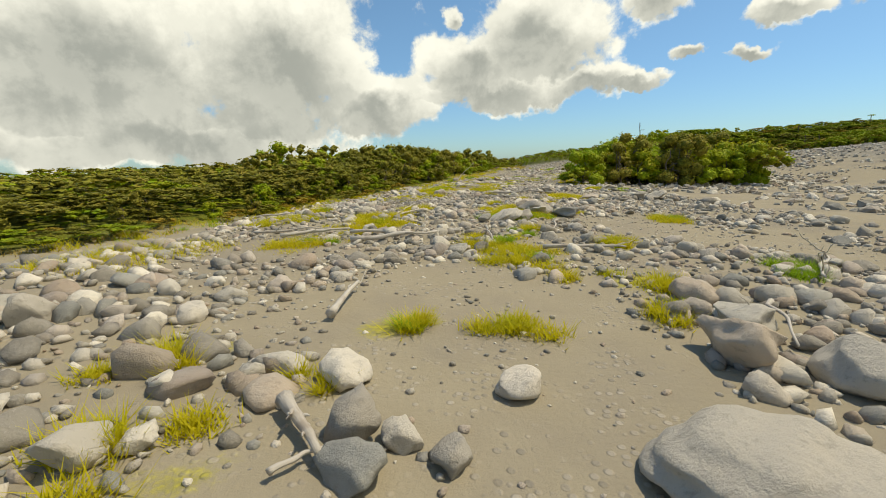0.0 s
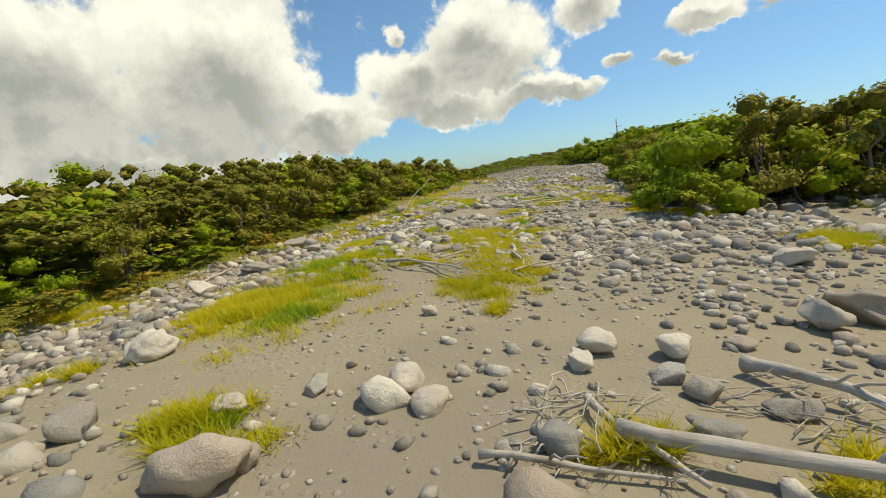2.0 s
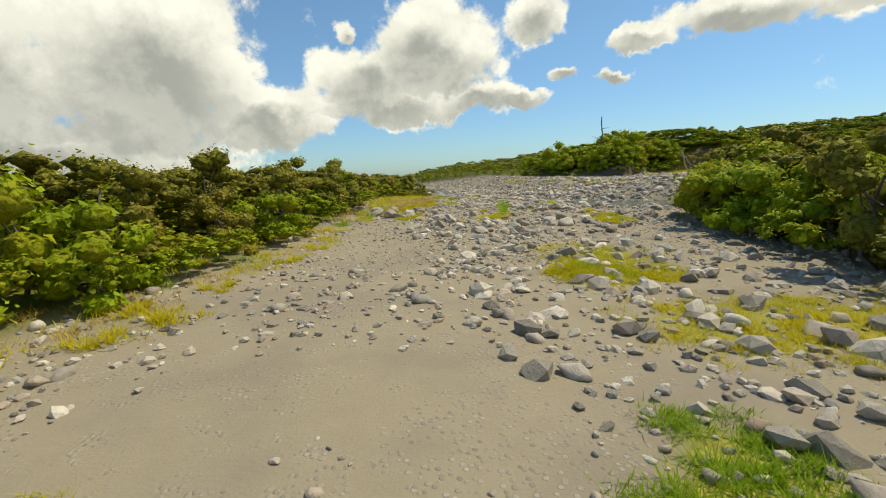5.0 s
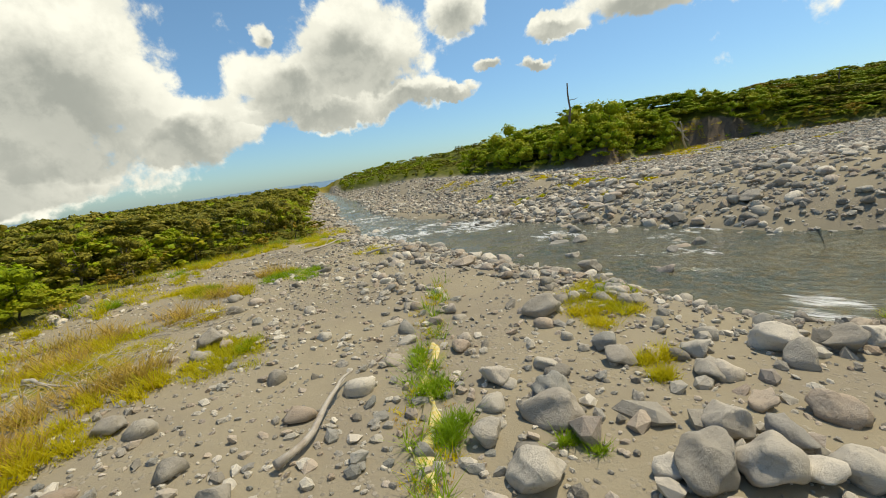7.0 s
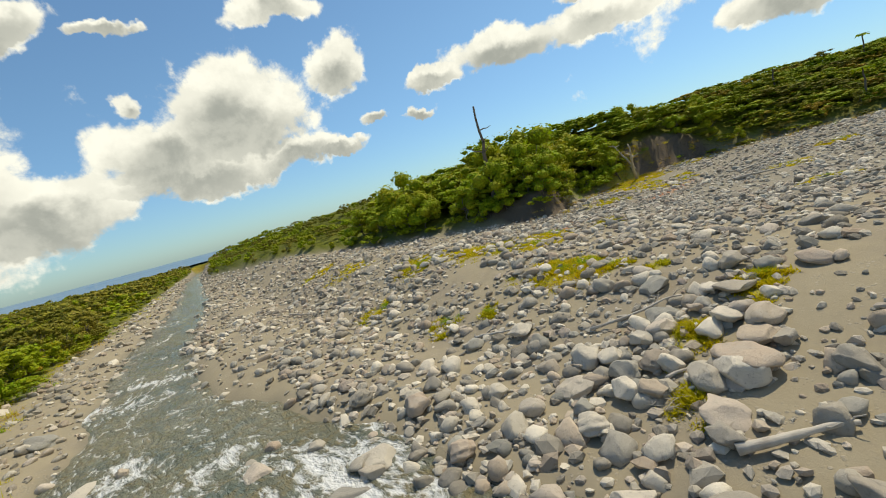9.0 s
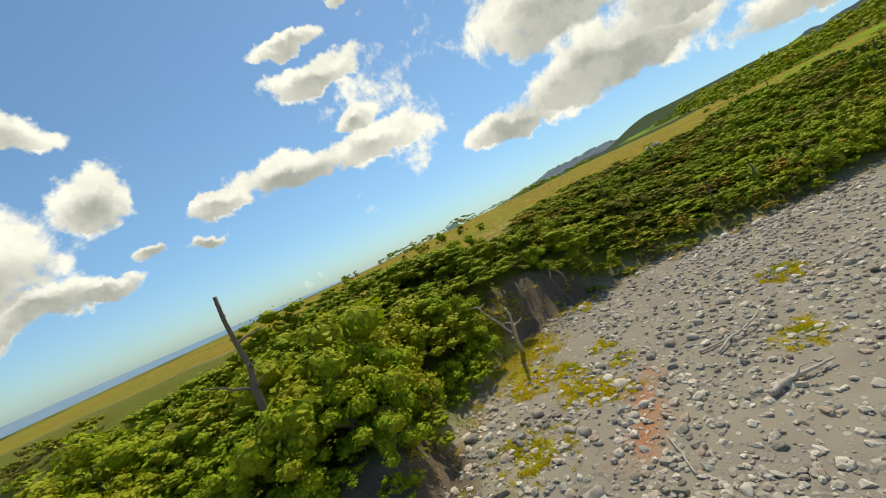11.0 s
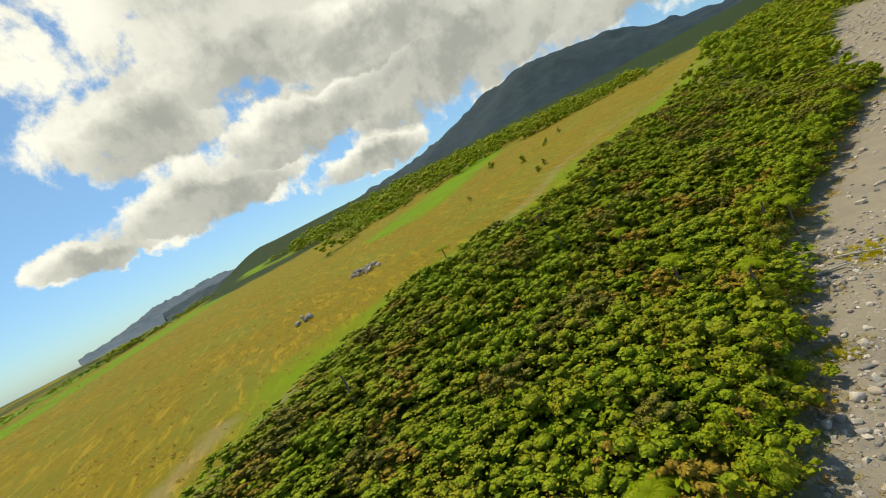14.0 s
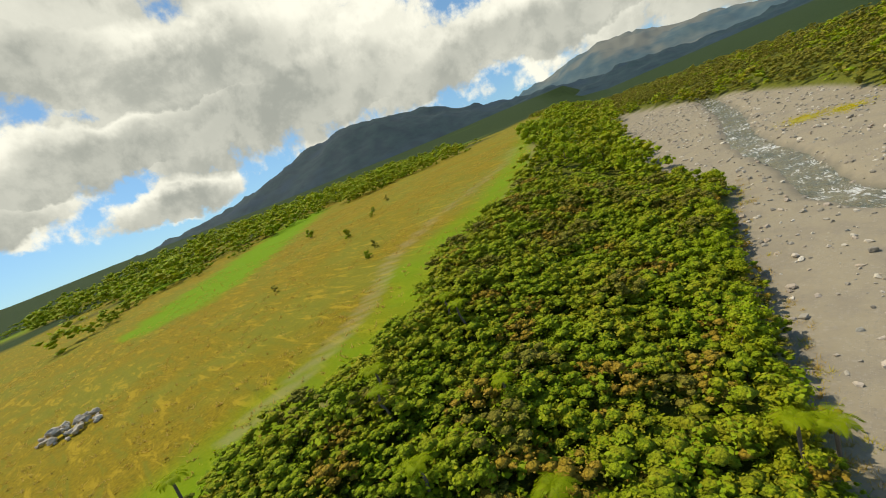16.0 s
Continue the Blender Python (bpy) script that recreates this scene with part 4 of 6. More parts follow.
BOULDERS_STRAND = [(15.4, 96.0, 0.99), (14.2, 95.9, 0.88), (14.6, 95.4, 0.7), (14.9, 100.1, 0.84), (16.6, 98.2, 0.8), (15.0, 95.8, 0.63), (12.1, 99.9, 0.99), (17.4, 93.9, 1.23), (16.9, 93.3, 0.75), (17.7, 92.6, 0.79), (15.8, 93.5, 0.57), (20.1, 95.5, 0.63), (13.3, 97.1, 0.82), (13.5, 98.5, 0.71), (24.3, 91.9, 0.81), (25.8, 93.1, 0.76), (26.7, 97.6, 0.69), (23.3, 95.5, 0.61), (26.4, 100.5, 0.81), (35.4, 95.4, 1.39), (24.7, 90.4, 0.9), (26.7, 91.4, 0.73), (26.6, 90.9, 0.71), (23.9, 90.7, 0.57), (30.6, 93.2, 0.85), (13.6, 100.9, 1.21)]
BOULDERS_FAR = [(45.6, 125.7, 0.94), (44.2, 125.0, 1.16), (46.6, 121.4, 1.79), (45.6, 122.0, 0.85), (45.9, 123.5, 0.77), (47.5, 124.1, 0.81), (49.9, 123.0, 1.38), (50.1, 125.7, 1.11), (50.0, 128.0, 0.8), (46.8, 124.5, 0.79), (45.8, 124.8, 0.88), (45.7, 121.5, 0.9), (44.8, 122.9, 0.65), (45.2, 123.9, 1.02), (46.0, 128.0, 0.77), (46.5, 129.5, 0.84), (45.9, 123.0, 0.69), (48.4, 122.7, 1.16), (40.3, 132.0, 0.93), (41.2, 129.2, 0.96), (45.4, 131.3, 0.75), (44.6, 123.6, 0.79), (46.9, 120.9, 0.96), (48.4, 121.7, 0.91), (52.0, 121.5, 1.11), (51.7, 123.8, 0.86), (47.6, 121.5, 1.15), (43.2, 127.3, 0.75), (45.2, 121.9, 0.89), (45.0, 124.6, 0.63)]
BOULDERS_RIVER = [(26.7, 100.9, 0.93), (26.1, 101.9, 0.69), (28.6, 101.4, 0.76), (30.0, 100.9, 0.74), (25.3, 99.2, 0.96), (27.3, 98.3, 0.91), (28.4, 99.1, 0.8), (38.6, 117.3, 1.5), (40.2, 110.2, 1.2), (36.4, 107.8, 1.2), (34.3, 109.3, 0.99), (29.8, 111.7, 1.2), (28.9, 104.7, 1.1), (32.6, 113.8, 0.95), (31.0, 119.4, 1.5), (31.6, 114.9, 0.9), (35.5, 112.1, 0.7), (44.6, 121.2, 1.25), (43.1, 123.6, 0.85), (41.7, 121.7, 1.0), (42.4, 120.1, 0.98), (39.1, 128.1, 1.1), (47.0, 119.6, 0.89), (40.7, 126.0, 0.81), (43.5, 118.4, 0.9), (44.0, 124.8, 0.82), (48.2, 124.4, 1.05), (47.9, 122.3, 1.1), (43.0, 125.6, 0.7)]


BOULDERS_WET = [(37.4, 115.7, 1.5), (40.1, 110.5, 1.35), (35.2, 111.9, 0.74), (32.4, 113.4, 0.99), (34.1, 114.5, 0.46), (38.0, 114.8, 0.8), (36.4, 131.2, 1.07), (30.5, 117.9, 1.5), (43.6, 113.4, 1.0), (40.6, 115.1, 0.73), (40.7, 119.8, 1.2), (31.3, 116.3, 0.75), (31.9, 115.7, 0.72), (31.2, 114.6, 0.89), (31.5, 113.1, 0.93), (38.4, 117.8, 1.5), (39.7, 109.5, 1.46), (46.4, 111.0, 1.5), (38.3, 127.6, 1.5), (39.3, 128.3, 1.13), (36.5, 132.2, 1.18), (38.2, 131.0, 0.65), (28.8, 144.5, 1.5), (31.2, 136.7, 1.5)]


def boulders():
    r = np.random.RandomState(21)
    done = []
    for x, y, s in BOULDERS_START + BOULDERS_EARLY + BOULDERS_BAR + BOULDERS_LOGS + BOULDERS_MIDDLE + BOULDERS_SHORE + BOULDERS_STRAND + BOULDERS_FAR + [b for b in BOULDERS_RIVER if b[1] > 106] + BOULDERS_WET:
        s = s if s < 0.9 else 0.9 + 0.75 * (s - 0.9)
        if any((x - a) ** 2 + (y - b) ** 2 < (0.3 * (s + c)) ** 2 for a, b, c in done):
            continue
        done.append((x, y, s))
        boulder(x, y, s, 0.40 if s > 1.0 else 0.58 + 0.22 * r.rand(), 1.05 + 0.3 * r.rand(), r.rand() * 6.28 if len(done) > 1 else -0.3, len(done), 0.12 + 0.12 * r.rand())
    for x, y, s in list(done):
        if s > 1.0:
            for _ in range(1):
                a, q = r.rand() * 6.28, s * (0.3 + 0.4 * r.rand())
                k = (x + 1.3 * q * math.cos(a), y + 1.3 * q * math.sin(a), s * (0.38 + 0.25 * r.rand()))
                done.append(k)
                boulder(*k, 0.65 + 0.2 * r.rand(), 1.0 + 0.3 * r.rand(), r.rand() * 6.28, len(done), 0.15)
    tries = 0
    while len(done) < 225 and tries < 20000:
        tries += 1
        if r.rand() < 0.5:
            x, y = r.uniform(-9, 20), r.uniform(4, 80)
        elif r.rand() < 0.65:
            x, y = r.uniform(38, 66), r.uniform(104, 150)
        else:
            x, y = r.uniform(80, 128), r.uniform(50, 140)
        z, ok, wd, e, w = on_bed(np.array([x]), np.array([y]))
        if not ok[0] or wd[0] < 0:
            continue
        s = 0.42 + 0.6 * r.rand() ** 2.2
        if box_noise(np.array([x]), np.array([y]), 6.0, 11)[0] < 0.4 and r.rand() < 0.8:
            continue
        if any((x - a) ** 2 + (y - b) ** 2 < (0.6 * (s + c)) ** 2 for a, b, c in done):
            continue
        done.append((x, y, s))
        boulder(x, y, s, 0.55 + 0.25 * r.rand(), 1.0 + 0.5 * r.rand(), r.rand() * 6.28, len(done), 0.15 + 0.15 * r.rand())


boulders()


# ---- plants ----
def leaf_cloud(n, centres, radii, size, seed, droop=0.25, loose=0.44):
    """Small bent leaves on the outside of clumps: each is a pair of triangles."""
    r = np.random.RandomState(seed)
    k = r.randint(len(centres), size=n)
    d = r.normal(size=(n, 3))
    d[:, 2] = np.where(d[:, 2] < -0.35, -d[:, 2], d[:, 2])
    d /= np.linalg.norm(d, axis=1)[:, None]
    p = centres[k] + d * radii[k][:, None] * (0.74 + loose * r.rand(n) ** 1.4)[:, None] * np.array((1, 1, 0.85))
    nrm = d + np.array((0, 0, 0.45)) + r.normal(size=(n, 3)) * 0.5
    nrm /= np.linalg.norm(nrm, axis=1)[:, None]
    out = r.normal(size=(n, 3))
    out[:, 2] -= droop
    out -= nrm * np.sum(out * nrm, axis=1)[:, None]
    out /= np.linalg.norm(out, axis=1)[:, None]
    sidev = np.cross(nrm, out)
    s = (size * (0.6 + 0.8 * r.rand(n)))[:, None]
    p = p - out * s * 0.5
    tip = p + out * s
    a = p + out * s * 0.45 + sidev * s * 0.34 - nrm * s * 0.10
    b = p + out * s * 0.45 - sidev * s * 0.34 - nrm * s * 0.10
    co = np.stack([p, a, tip, b], 1).reshape(-1, 3)
    i = np.arange(n) * 4
    fa = np.concatenate([np.stack([i, i + 1, i + 2], 1), np.stack([i, i + 2, i + 3], 1)])
    return co, fa


def tube(points, radii, sides=6):
    """A tapering tube along a line of points."""
    pts = np.asarray(points, float)
    n = len(pts)
    t = np.gradient(pts, axis=0)
    t /= np.linalg.norm(t, axis=1)[:, None] + 1e-9
    ref = np.array((0, 0, 1.0)) if abs(t[:, 2]).mean() < 0.8 else np.array((1.0, 0, 0))
    u = np.cross(t, ref)
    u /= np.linalg.norm(u, axis=1)[:, None]
    v = np.cross(t, u)
    ang = np.linspace(0, 2 * math.pi, sides, endpoint=False)
    ring = pts[:, None] + np.asarray(radii)[:, None, None] * (u[:, None] * np.cos(ang)[None, :, None] + v[:, None] * np.sin(ang)[None, :, None])
    co = np.concatenate([ring.reshape(-1, 3), pts[:1], pts[-1:]])
    fa = []
    for i in range(n - 1):
        for j in range(sides):
            a, b = i * sides + j, i * sides + (j + 1) % sides
            fa += [(a, b, b + sides), (a, b + sides, a + sides)]
    for j in range(sides):
        fa += [(n * sides, (j + 1) % sides, j), (n * sides + 1, (n - 1) * sides + j, (n - 1) * sides + (j + 1) % sides)]
    return co, np.array(fa)


def join(pieces):
    cos, fas, n = [], [], 0
    for co, fa in pieces:
        cos.append(co)
        fas.append(fa + n)
        n += len(co)
    return np.concatenate(cos), np.concatenate(fas)


def wobbly(p0, p1, bend, seed, n=7):
    r = np.random.RandomState(seed)
    k = np.linspace(0, 1, n)[:, None]
    p0, p1 = np.asarray(p0, float), np.asarray(p1, float)
    L = np.linalg.norm(p1 - p0)
    off = np.cumsum(r.normal(size=(n, 3)), 0)
    off -= off[0] + (off[-1] - off[0]) * k
    return p0 + (p1 - p0) * k + off * bend * L * 0.12


def bush_shape(seed, h, spread, leaves, size, clumps=12, fine=False, low=0.52):
    """Trunk with limbs, shaded inside and leafy outside of a shrub or small tree."""
    r = np.random.RandomState(seed)
    c = np.zeros((clumps, 3))
    for i in range(clumps):
        a, q = r.rand() * 6.28, spread * math.sqrt(r.rand())
        c[i] = (q * math.cos(a), q * math.sin(a), h * (0.14 + 0.72 * r.rand()) - 0.16 * h * q / spread)
    c[0] = (0, 0, h * 0.74)
    rad = spread * (0.20 + 0.16 * r.rand(clumps) if fine else 0.30 + 0.24 * r.rand(clumps))
    rad[0] = spread * 0.42
    if fine:
        c[:, :2] *= 1.3
        c[1:, 2] = h * (low + (0.84 - low) * r.rand(clumps - 1)) - 0.10 * h * np.hypot(c[1:, 0], c[1:, 1]) / spread
        blob = SMALL_BALL
    else:
        blob = BALL1
    wood = [tube(wobbly((0, 0, -0.3), c[0] * (1, 1, 0.8), 0.5, seed), np.linspace(0.045, 0.015, 7) * h * 0.45, 5)]
    for i in range(1, clumps):
        b = np.array((0, 0, h * (0.1 + 0.3 * r.rand())))
        wood.append(tube(wobbly(b, c[i], 0.5, seed + i, 5), np.linspace(0.02, 0.008, 5) * h * 0.45, 4))
    inner = join([(blob[0] * rad[i] * np.array((1.05, 1.05, 0.8) if fine else (0.8, 0.8, 0.64)) + c[i], blob[1]) for i in range(clumps)])
    return join(wood), inner, leaf_cloud(leaves, c, rad, size, seed, loose=0.95 if fine else 0.44)


def to_mesh(name, piece, mat):
    me = bpy.data.meshes.new(name)
    quick(me, *piece)
    me.materials.append(mat)
    return me


def small_ball():
    """A coarse tuft core of ten faces."""
    co = np.array(((0, 0, 1), (0.9, 0, 0.3), (0.28, 0.86, 0.3), (-0.73, 0.53, 0.3), (-0.73, -0.53, 0.3), (0.28, -0.86, 0.3), (0, 0, -0.7)), float)
    k = [(0, i + 1, (i + 1) % 5 + 1) for i in range(5)] + [(6, (i + 1) % 5 + 1, i + 1) for i in range(5)]
    return co, np.array(k)


SMALL_BALL = small_ball()
KINDS = {}
for _k, _h, _sp, _n, _sz, _mat in (("scrub", 3.6, 1.6, 560, 0.24, GREEN), ("manuka", 4.4, 1.4, 620, 0.18, OLIVE), ("coprosma", 3.0, 1.5, 520, 0.21, DARK), ("broadleaf", 5.2, 2.1, 900, 0.27, GREEN), ("russet", 3.2, 1.2, 380, 0.16, RUSSET)):
    for _v in range(4):
        KINDS[_k, _v] = bush_shape(len(_k) * 10 + _v, _h, _sp, _n, _sz) + (_mat,)
        for _d, _m, _g in (('near', 0.62, 0.98), ('far', 0.12, 2.4)):
            KINDS[_k, _v, _d] = bush_shape(len(_k) * 10 + _v, _h, _sp, int(_n * _m), _sz * _g, 24 if _d == 'near' else 12, True, 0.5 if _d == 'near' else 0.18)


def plant_tree(kind, v, x, y, s, rz, label, name="small_tree", z=None):
    key = ("meshes", kind, v)
    if key not in KINDS:
        wood, inner, leaves, mat = KINDS[kind, v]
        co, fa = join([inner, leaves])
        me = bpy.data.meshes.new("crown")
        quick(me, co, fa)
        me.materials.append(mat)
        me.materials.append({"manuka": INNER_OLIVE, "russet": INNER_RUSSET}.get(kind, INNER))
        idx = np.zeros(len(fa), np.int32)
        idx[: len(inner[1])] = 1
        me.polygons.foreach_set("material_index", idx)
        KINDS[key] = (to_mesh("trunk", wood, BARK), me)
    wood, crown = KINDS[key]
    ob = new(name)
    ob.location = (x, y, height(x, y) if z is None else z)
    ob.rotation_euler = (0, 0, rz)
    ob.scale = (s, s, s)
    part("trunk", wood, None, ob)
    part("crown", crown, None, ob)
    return tagged(ob, label, "tree", "bank scrub")


def forest():
    """Scrub on both banks: edge trees one by one, the mass behind them joined."""
    r = np.random.RandomState(33)
    spots = []

    def sow(n, x0, x1, y0, y1, inside, gap, mix, smin, smax):
        cell = {}
        for _ in range(n):
            x, y = r.uniform(x0, x1), r.uniform(y0, y1)
            c = (int(x // gap), int(y // gap))
            if any((x - a) ** 2 + (y - b) ** 2 < gap * gap for i in (-1, 0, 1) for j in (-1, 0, 1) for a, b in cell.get((c[0] + i, c[1] + j), ())):
                continue
            cell.setdefault(c, []).append((x, y))
        pts = np.array([p for v in cell.values() for p in v])
        z, e, w, upw, wd, f = land(pts[:, 0], pts[:, 1])
        near = inside(pts[:, 0], pts[:, 1], e, w, upw, f)
        for (x, y), zz, d in zip(pts, z, near):
            if d > 0:
                k = mix[r.randint(len(mix))]
                spots.append((x, y, zz, d, k, r.randint(4), smin + (smax - smin) * r.rand(), r.rand() * 6.28))

    left = ["manuka", "manuka", "manuka", "coprosma", "scrub", "manuka"]
    right = ["scrub", "scrub", "coprosma", "scrub", "coprosma", "coprosma", "scrub", "coprosma", "scrub", "manuka", "russet"]
    high = ["broadleaf", "scrub", "broadleaf", "coprosma"]
    sow(9000, -50, 30, 2, 190, lambda x, y, e, w, u, f: np.where((w > 0.6) & (w < 24), w, 0), 1.9, left, 0.75, 1.08)
    sow(5200, -140, 60, 0, 420, lambda x, y, e, w, u, f: np.where(((w > 24) | ((y > 190) & (w > 0.5))) & (w < 110), 50, 0), 3.2, left, 1.0, 1.3)
    sow(11000, 90, 185, 40, 152, lambda x, y, e, w, u, f: np.where((e > 0.8) & (f < -0.6) & ((x > 99) | (e > 8)), e, 0), 1.8, right, 0.72, 1.0)
    sow(4000, 120, 330, -260, 40, lambda x, y, e, w, u, f: np.where((e > 1) & (f < -1), 55, 0), 3.2, ["broadleaf", "scrub", "coprosma", "broadleaf"], 0.9, 1.5)
    sow(5200, -45, 30, 2, 190, lambda x, y, e, w, u, f: np.where((w > -0.6) & (w < 3.0), 6, 0), 1.15, ["coprosma", "scrub", "manuka", "russet"], 0.28, 0.5)
    sow(2600, 90, 135, 60, 150, lambda x, y, e, w, u, f: np.where((e > -0.2) & (e < 2.6) & (x > 98), 6, 0), 1.2, ["coprosma", "scrub", "russet", "manuka"], 0.3, 0.5)
    sow(9000, 96, 180, 50, 152, lambda x, y, e, w, u, f: np.where((e > 1.0) & (f < -0.8) & (x > 98), 50, 0), 1.5, ["coprosma", "scrub", "scrub", "russet", "coprosma"], 0.5, 0.72)
    sow(2600, -30, 30, 20, 130, lambda x, y, e, w, u, f: np.where((w > 1.5) & (w < 16), 50, 0), 1.9, ["coprosma", "manuka", "scrub"], 0.5, 0.72)
    sow(1500, 330, 760, -420, 160, lambda x, y, e, w, u, f: np.where((f > 170) & (y < 40 + 0.22 * (x - 250)), 70, 0), 9.0, ["coprosma", "broadleaf"], 1.8, 3.0)
    bank = lambda x, y, e, w, u, f: np.where((e > 0.4) & (e < 22) & ((np.abs(x - 90) > 4) | (e > 2.6)) & (f < 1) & (x < 97), e, 0)
    sow(1500, 40, 100, 138, 176, bank, 1.9, high, 0.75, 1.1)
    sow(2400, 40, 100, 176, 330, bank, 2.6, ["scrub", "coprosma", "manuka"], 0.4, 0.68)
    sow(900, 56, 100, 140, 176, lambda x, y, e, w, u, f: np.where((e > 0) & (e < 2.5) & (np.abs(x - 90) > 3.5), 6, 0), 1.1, ["coprosma", "scrub"], 0.3, 0.55)
    clump = lambda x, y: x - np.interp(y, (44, 48, 51.5, 57.5, 64, 78, 92), (12.5, 13.3, 16, 18.8, 22, 28.5, 34))
    sow(2600, 10, 60, 44, 92, lambda x, y, e, w, u, f: np.where((clump(x, y) > 0.8) & (y > 44.5 + 0.1 * (x - 12)) & (x < 36 + 0.2 * (y - 44)), 3.5, 0), 1.9, ["scrub", "manuka", "coprosma", "scrub"], 0.85, 1.2)
    sow(1800, 10, 40, 43, 92, lambda x, y, e, w, u, f: np.where((clump(x, y) > -0.3) & (clump(x, y) < 2.2) & (y > 43.6 + 0.1 * (x - 12)), 6, 0), 1.1, ["coprosma", "scrub", "manuka"], 0.3, 0.5)
    sow(9000, 60, 400, -330, 60, lambda x, y, e, w, u, f: np.where((u > 1) & (u < 90), 60, 0), 3.0, left, 1.0, 1.5)
    sow(6500, 220, 620, -420, 330, lambda x, y, e, w, u, f: np.where((f > 10) & (((np.abs(y + 135 - 1.28 * (x - 415)) < 24) & (np.abs(x - 415) < 45)) | ((np.abs(y - 70 + 0.53 * (x - 400)) < 5) & (np.abs(x - 400) < 90)) | (np.abs(y - 262 + 0.12 * (x - 250)) < 7)), 70, 0), 4.6, ["coprosma", "broadleaf"], 1.2, 2.0)
    def tall(x, y):
        """Height of the scrub along the west bank: low where the walk begins, tallest by the bend."""
        if x > 10 and x < 60 and 43 < y < 92:
            return 1.3
        if x > 30 or y > 150:
            return 0.62 if x > 84 and y > 128 else 1.0
        return float(np.interp(y, (0, 20, 48, 58, 70, 90, 115, 150), (0.34, 0.42, 0.8, 1.12, 1.38, 1.15, 0.95, 0.9)))

    gully = lambda x, y, e, w, u, f: np.where((f > 20) & (np.abs((x - 345) * 0.77 - (y + 85) * 0.64) < 16 + 7 * wave(x, y, 0.08, 88)) & (np.abs((x - 345) * 0.64 + (y + 85) * 0.77) < 45), 70, 0)
    sow(500, 280, 410, -150, -20, gully, 5.0, ["coprosma", "broadleaf"], 1.4, 2.4)
    spots.sort(key=lambda s: s[3])
    singles = [s for s in spots if s[3] < 4][:290]
    chosen = set(id(s) for s in singles)
    names = {"manuka": "bushy olive-green shrub tree on the forest edge", "scrub": "leafy green shrub at the river bank", "coprosma": "dense dark green shrub at the river bank", "broadleaf": "tall broad-leaved green tree on the high bank", "russet": "small russet-brown shrub in the bank scrub"}
    for x, y, z, d, k, v, s, rz in singles:
        plant_tree(k, v, x, y, s * (0.85 if d < 1.5 else 1) * tall(x, y), rz, names[k], z=z - 0.05)
    groups = {}
    for sp in spots:
        if id(sp) not in chosen:
            groups.setdefault(sp[4], []).append(sp)
    for k, sps in groups.items():
        cos, fas, idx, n = [], [], [], 0
        for x, y, z, d, kk, v, s, rz in sps:
            wood, inner, leaves = KINDS[kk, v, 'far' if d >= 50 or (d > 9 and x < 40) else 'near']
            c, sn = math.cos(rz), math.sin(rz)
            R = np.array(((c * 1.3, -sn * 1.3, 0), (sn * 1.3, c * 1.3, 0), (0, 0, 0.9 * (min(0.62, tall(x, y)) if d >= 50 and x < 10 and y < 150 else tall(x, y)) * (0.82 + 0.36 * (x * 7.3 + y * 3.1) % 0.36)))) * s
            for piece, mi in ((inner, 1), (leaves, 0)):
                cos.append(piece[0] @ R.T + (x, y, z))
                fas.append(piece[1] + n)
                idx.append(np.full(len(piece[1]), mi, np.int32))
                n += len(piece[0])
        me = bpy.data.meshes.new("scrub_forest")
        quick(me, np.concatenate(cos), np.concatenate(fas))
        me.materials.append(KINDS[k, 0][3])
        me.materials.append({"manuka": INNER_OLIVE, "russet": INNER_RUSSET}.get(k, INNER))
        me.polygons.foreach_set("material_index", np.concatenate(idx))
        tagged(new("scrub_forest", me), "dense native scrub covering the river bank", "forest", kind="stuff")


forest()


# ---- grass ----
def blades(n, px, py, pr, r, hmin, hmax, width, z=None):
    """Curved grass blades on a round patch, thinning to its rim."""
    m = max(3, int(9 * pr * pr))
    q = pr * np.sqrt(r.rand(m)) * (0.7 + 0.5 * r.rand(m))
    a = r.rand(m) * 6.283
    k = r.randint(m, size=n)
    x = px + q[k] * np.cos(a[k]) + r.normal(size=n) * 0.17 * min(1, pr)
    y = py + q[k] * np.sin(a[k]) + r.normal(size=n) * 0.17 * min(1, pr)
    q = q[k]
    z = land(x, y)[0] - 0.03 if z is None else np.full(n, z - 0.05)
    h = (hmin + (hmax - hmin) * r.rand(n) ** 1.5) * (1.35 - 0.8 * q / pr)
    b = r.rand(n) * 6.283
    lean = h * (0.5 + 1.0 * r.rand(n))
    dx, dy = np.cos(b), np.sin(b)
    w = width * (0.6 + 0.8 * r.rand(n))
    p = np.stack([x, y, z], 1)
    sv = np.stack([-dy * w, dx * w, 0 * w], 1)
    tip = p + np.stack([dx * lean, dy * lean, h * 0.9], 1)
    co = np.stack([p - sv, p + sv, tip], 1).reshape(-1, 3)
    fa = np.arange(n * 3).reshape(n, 3)
    return co, fa


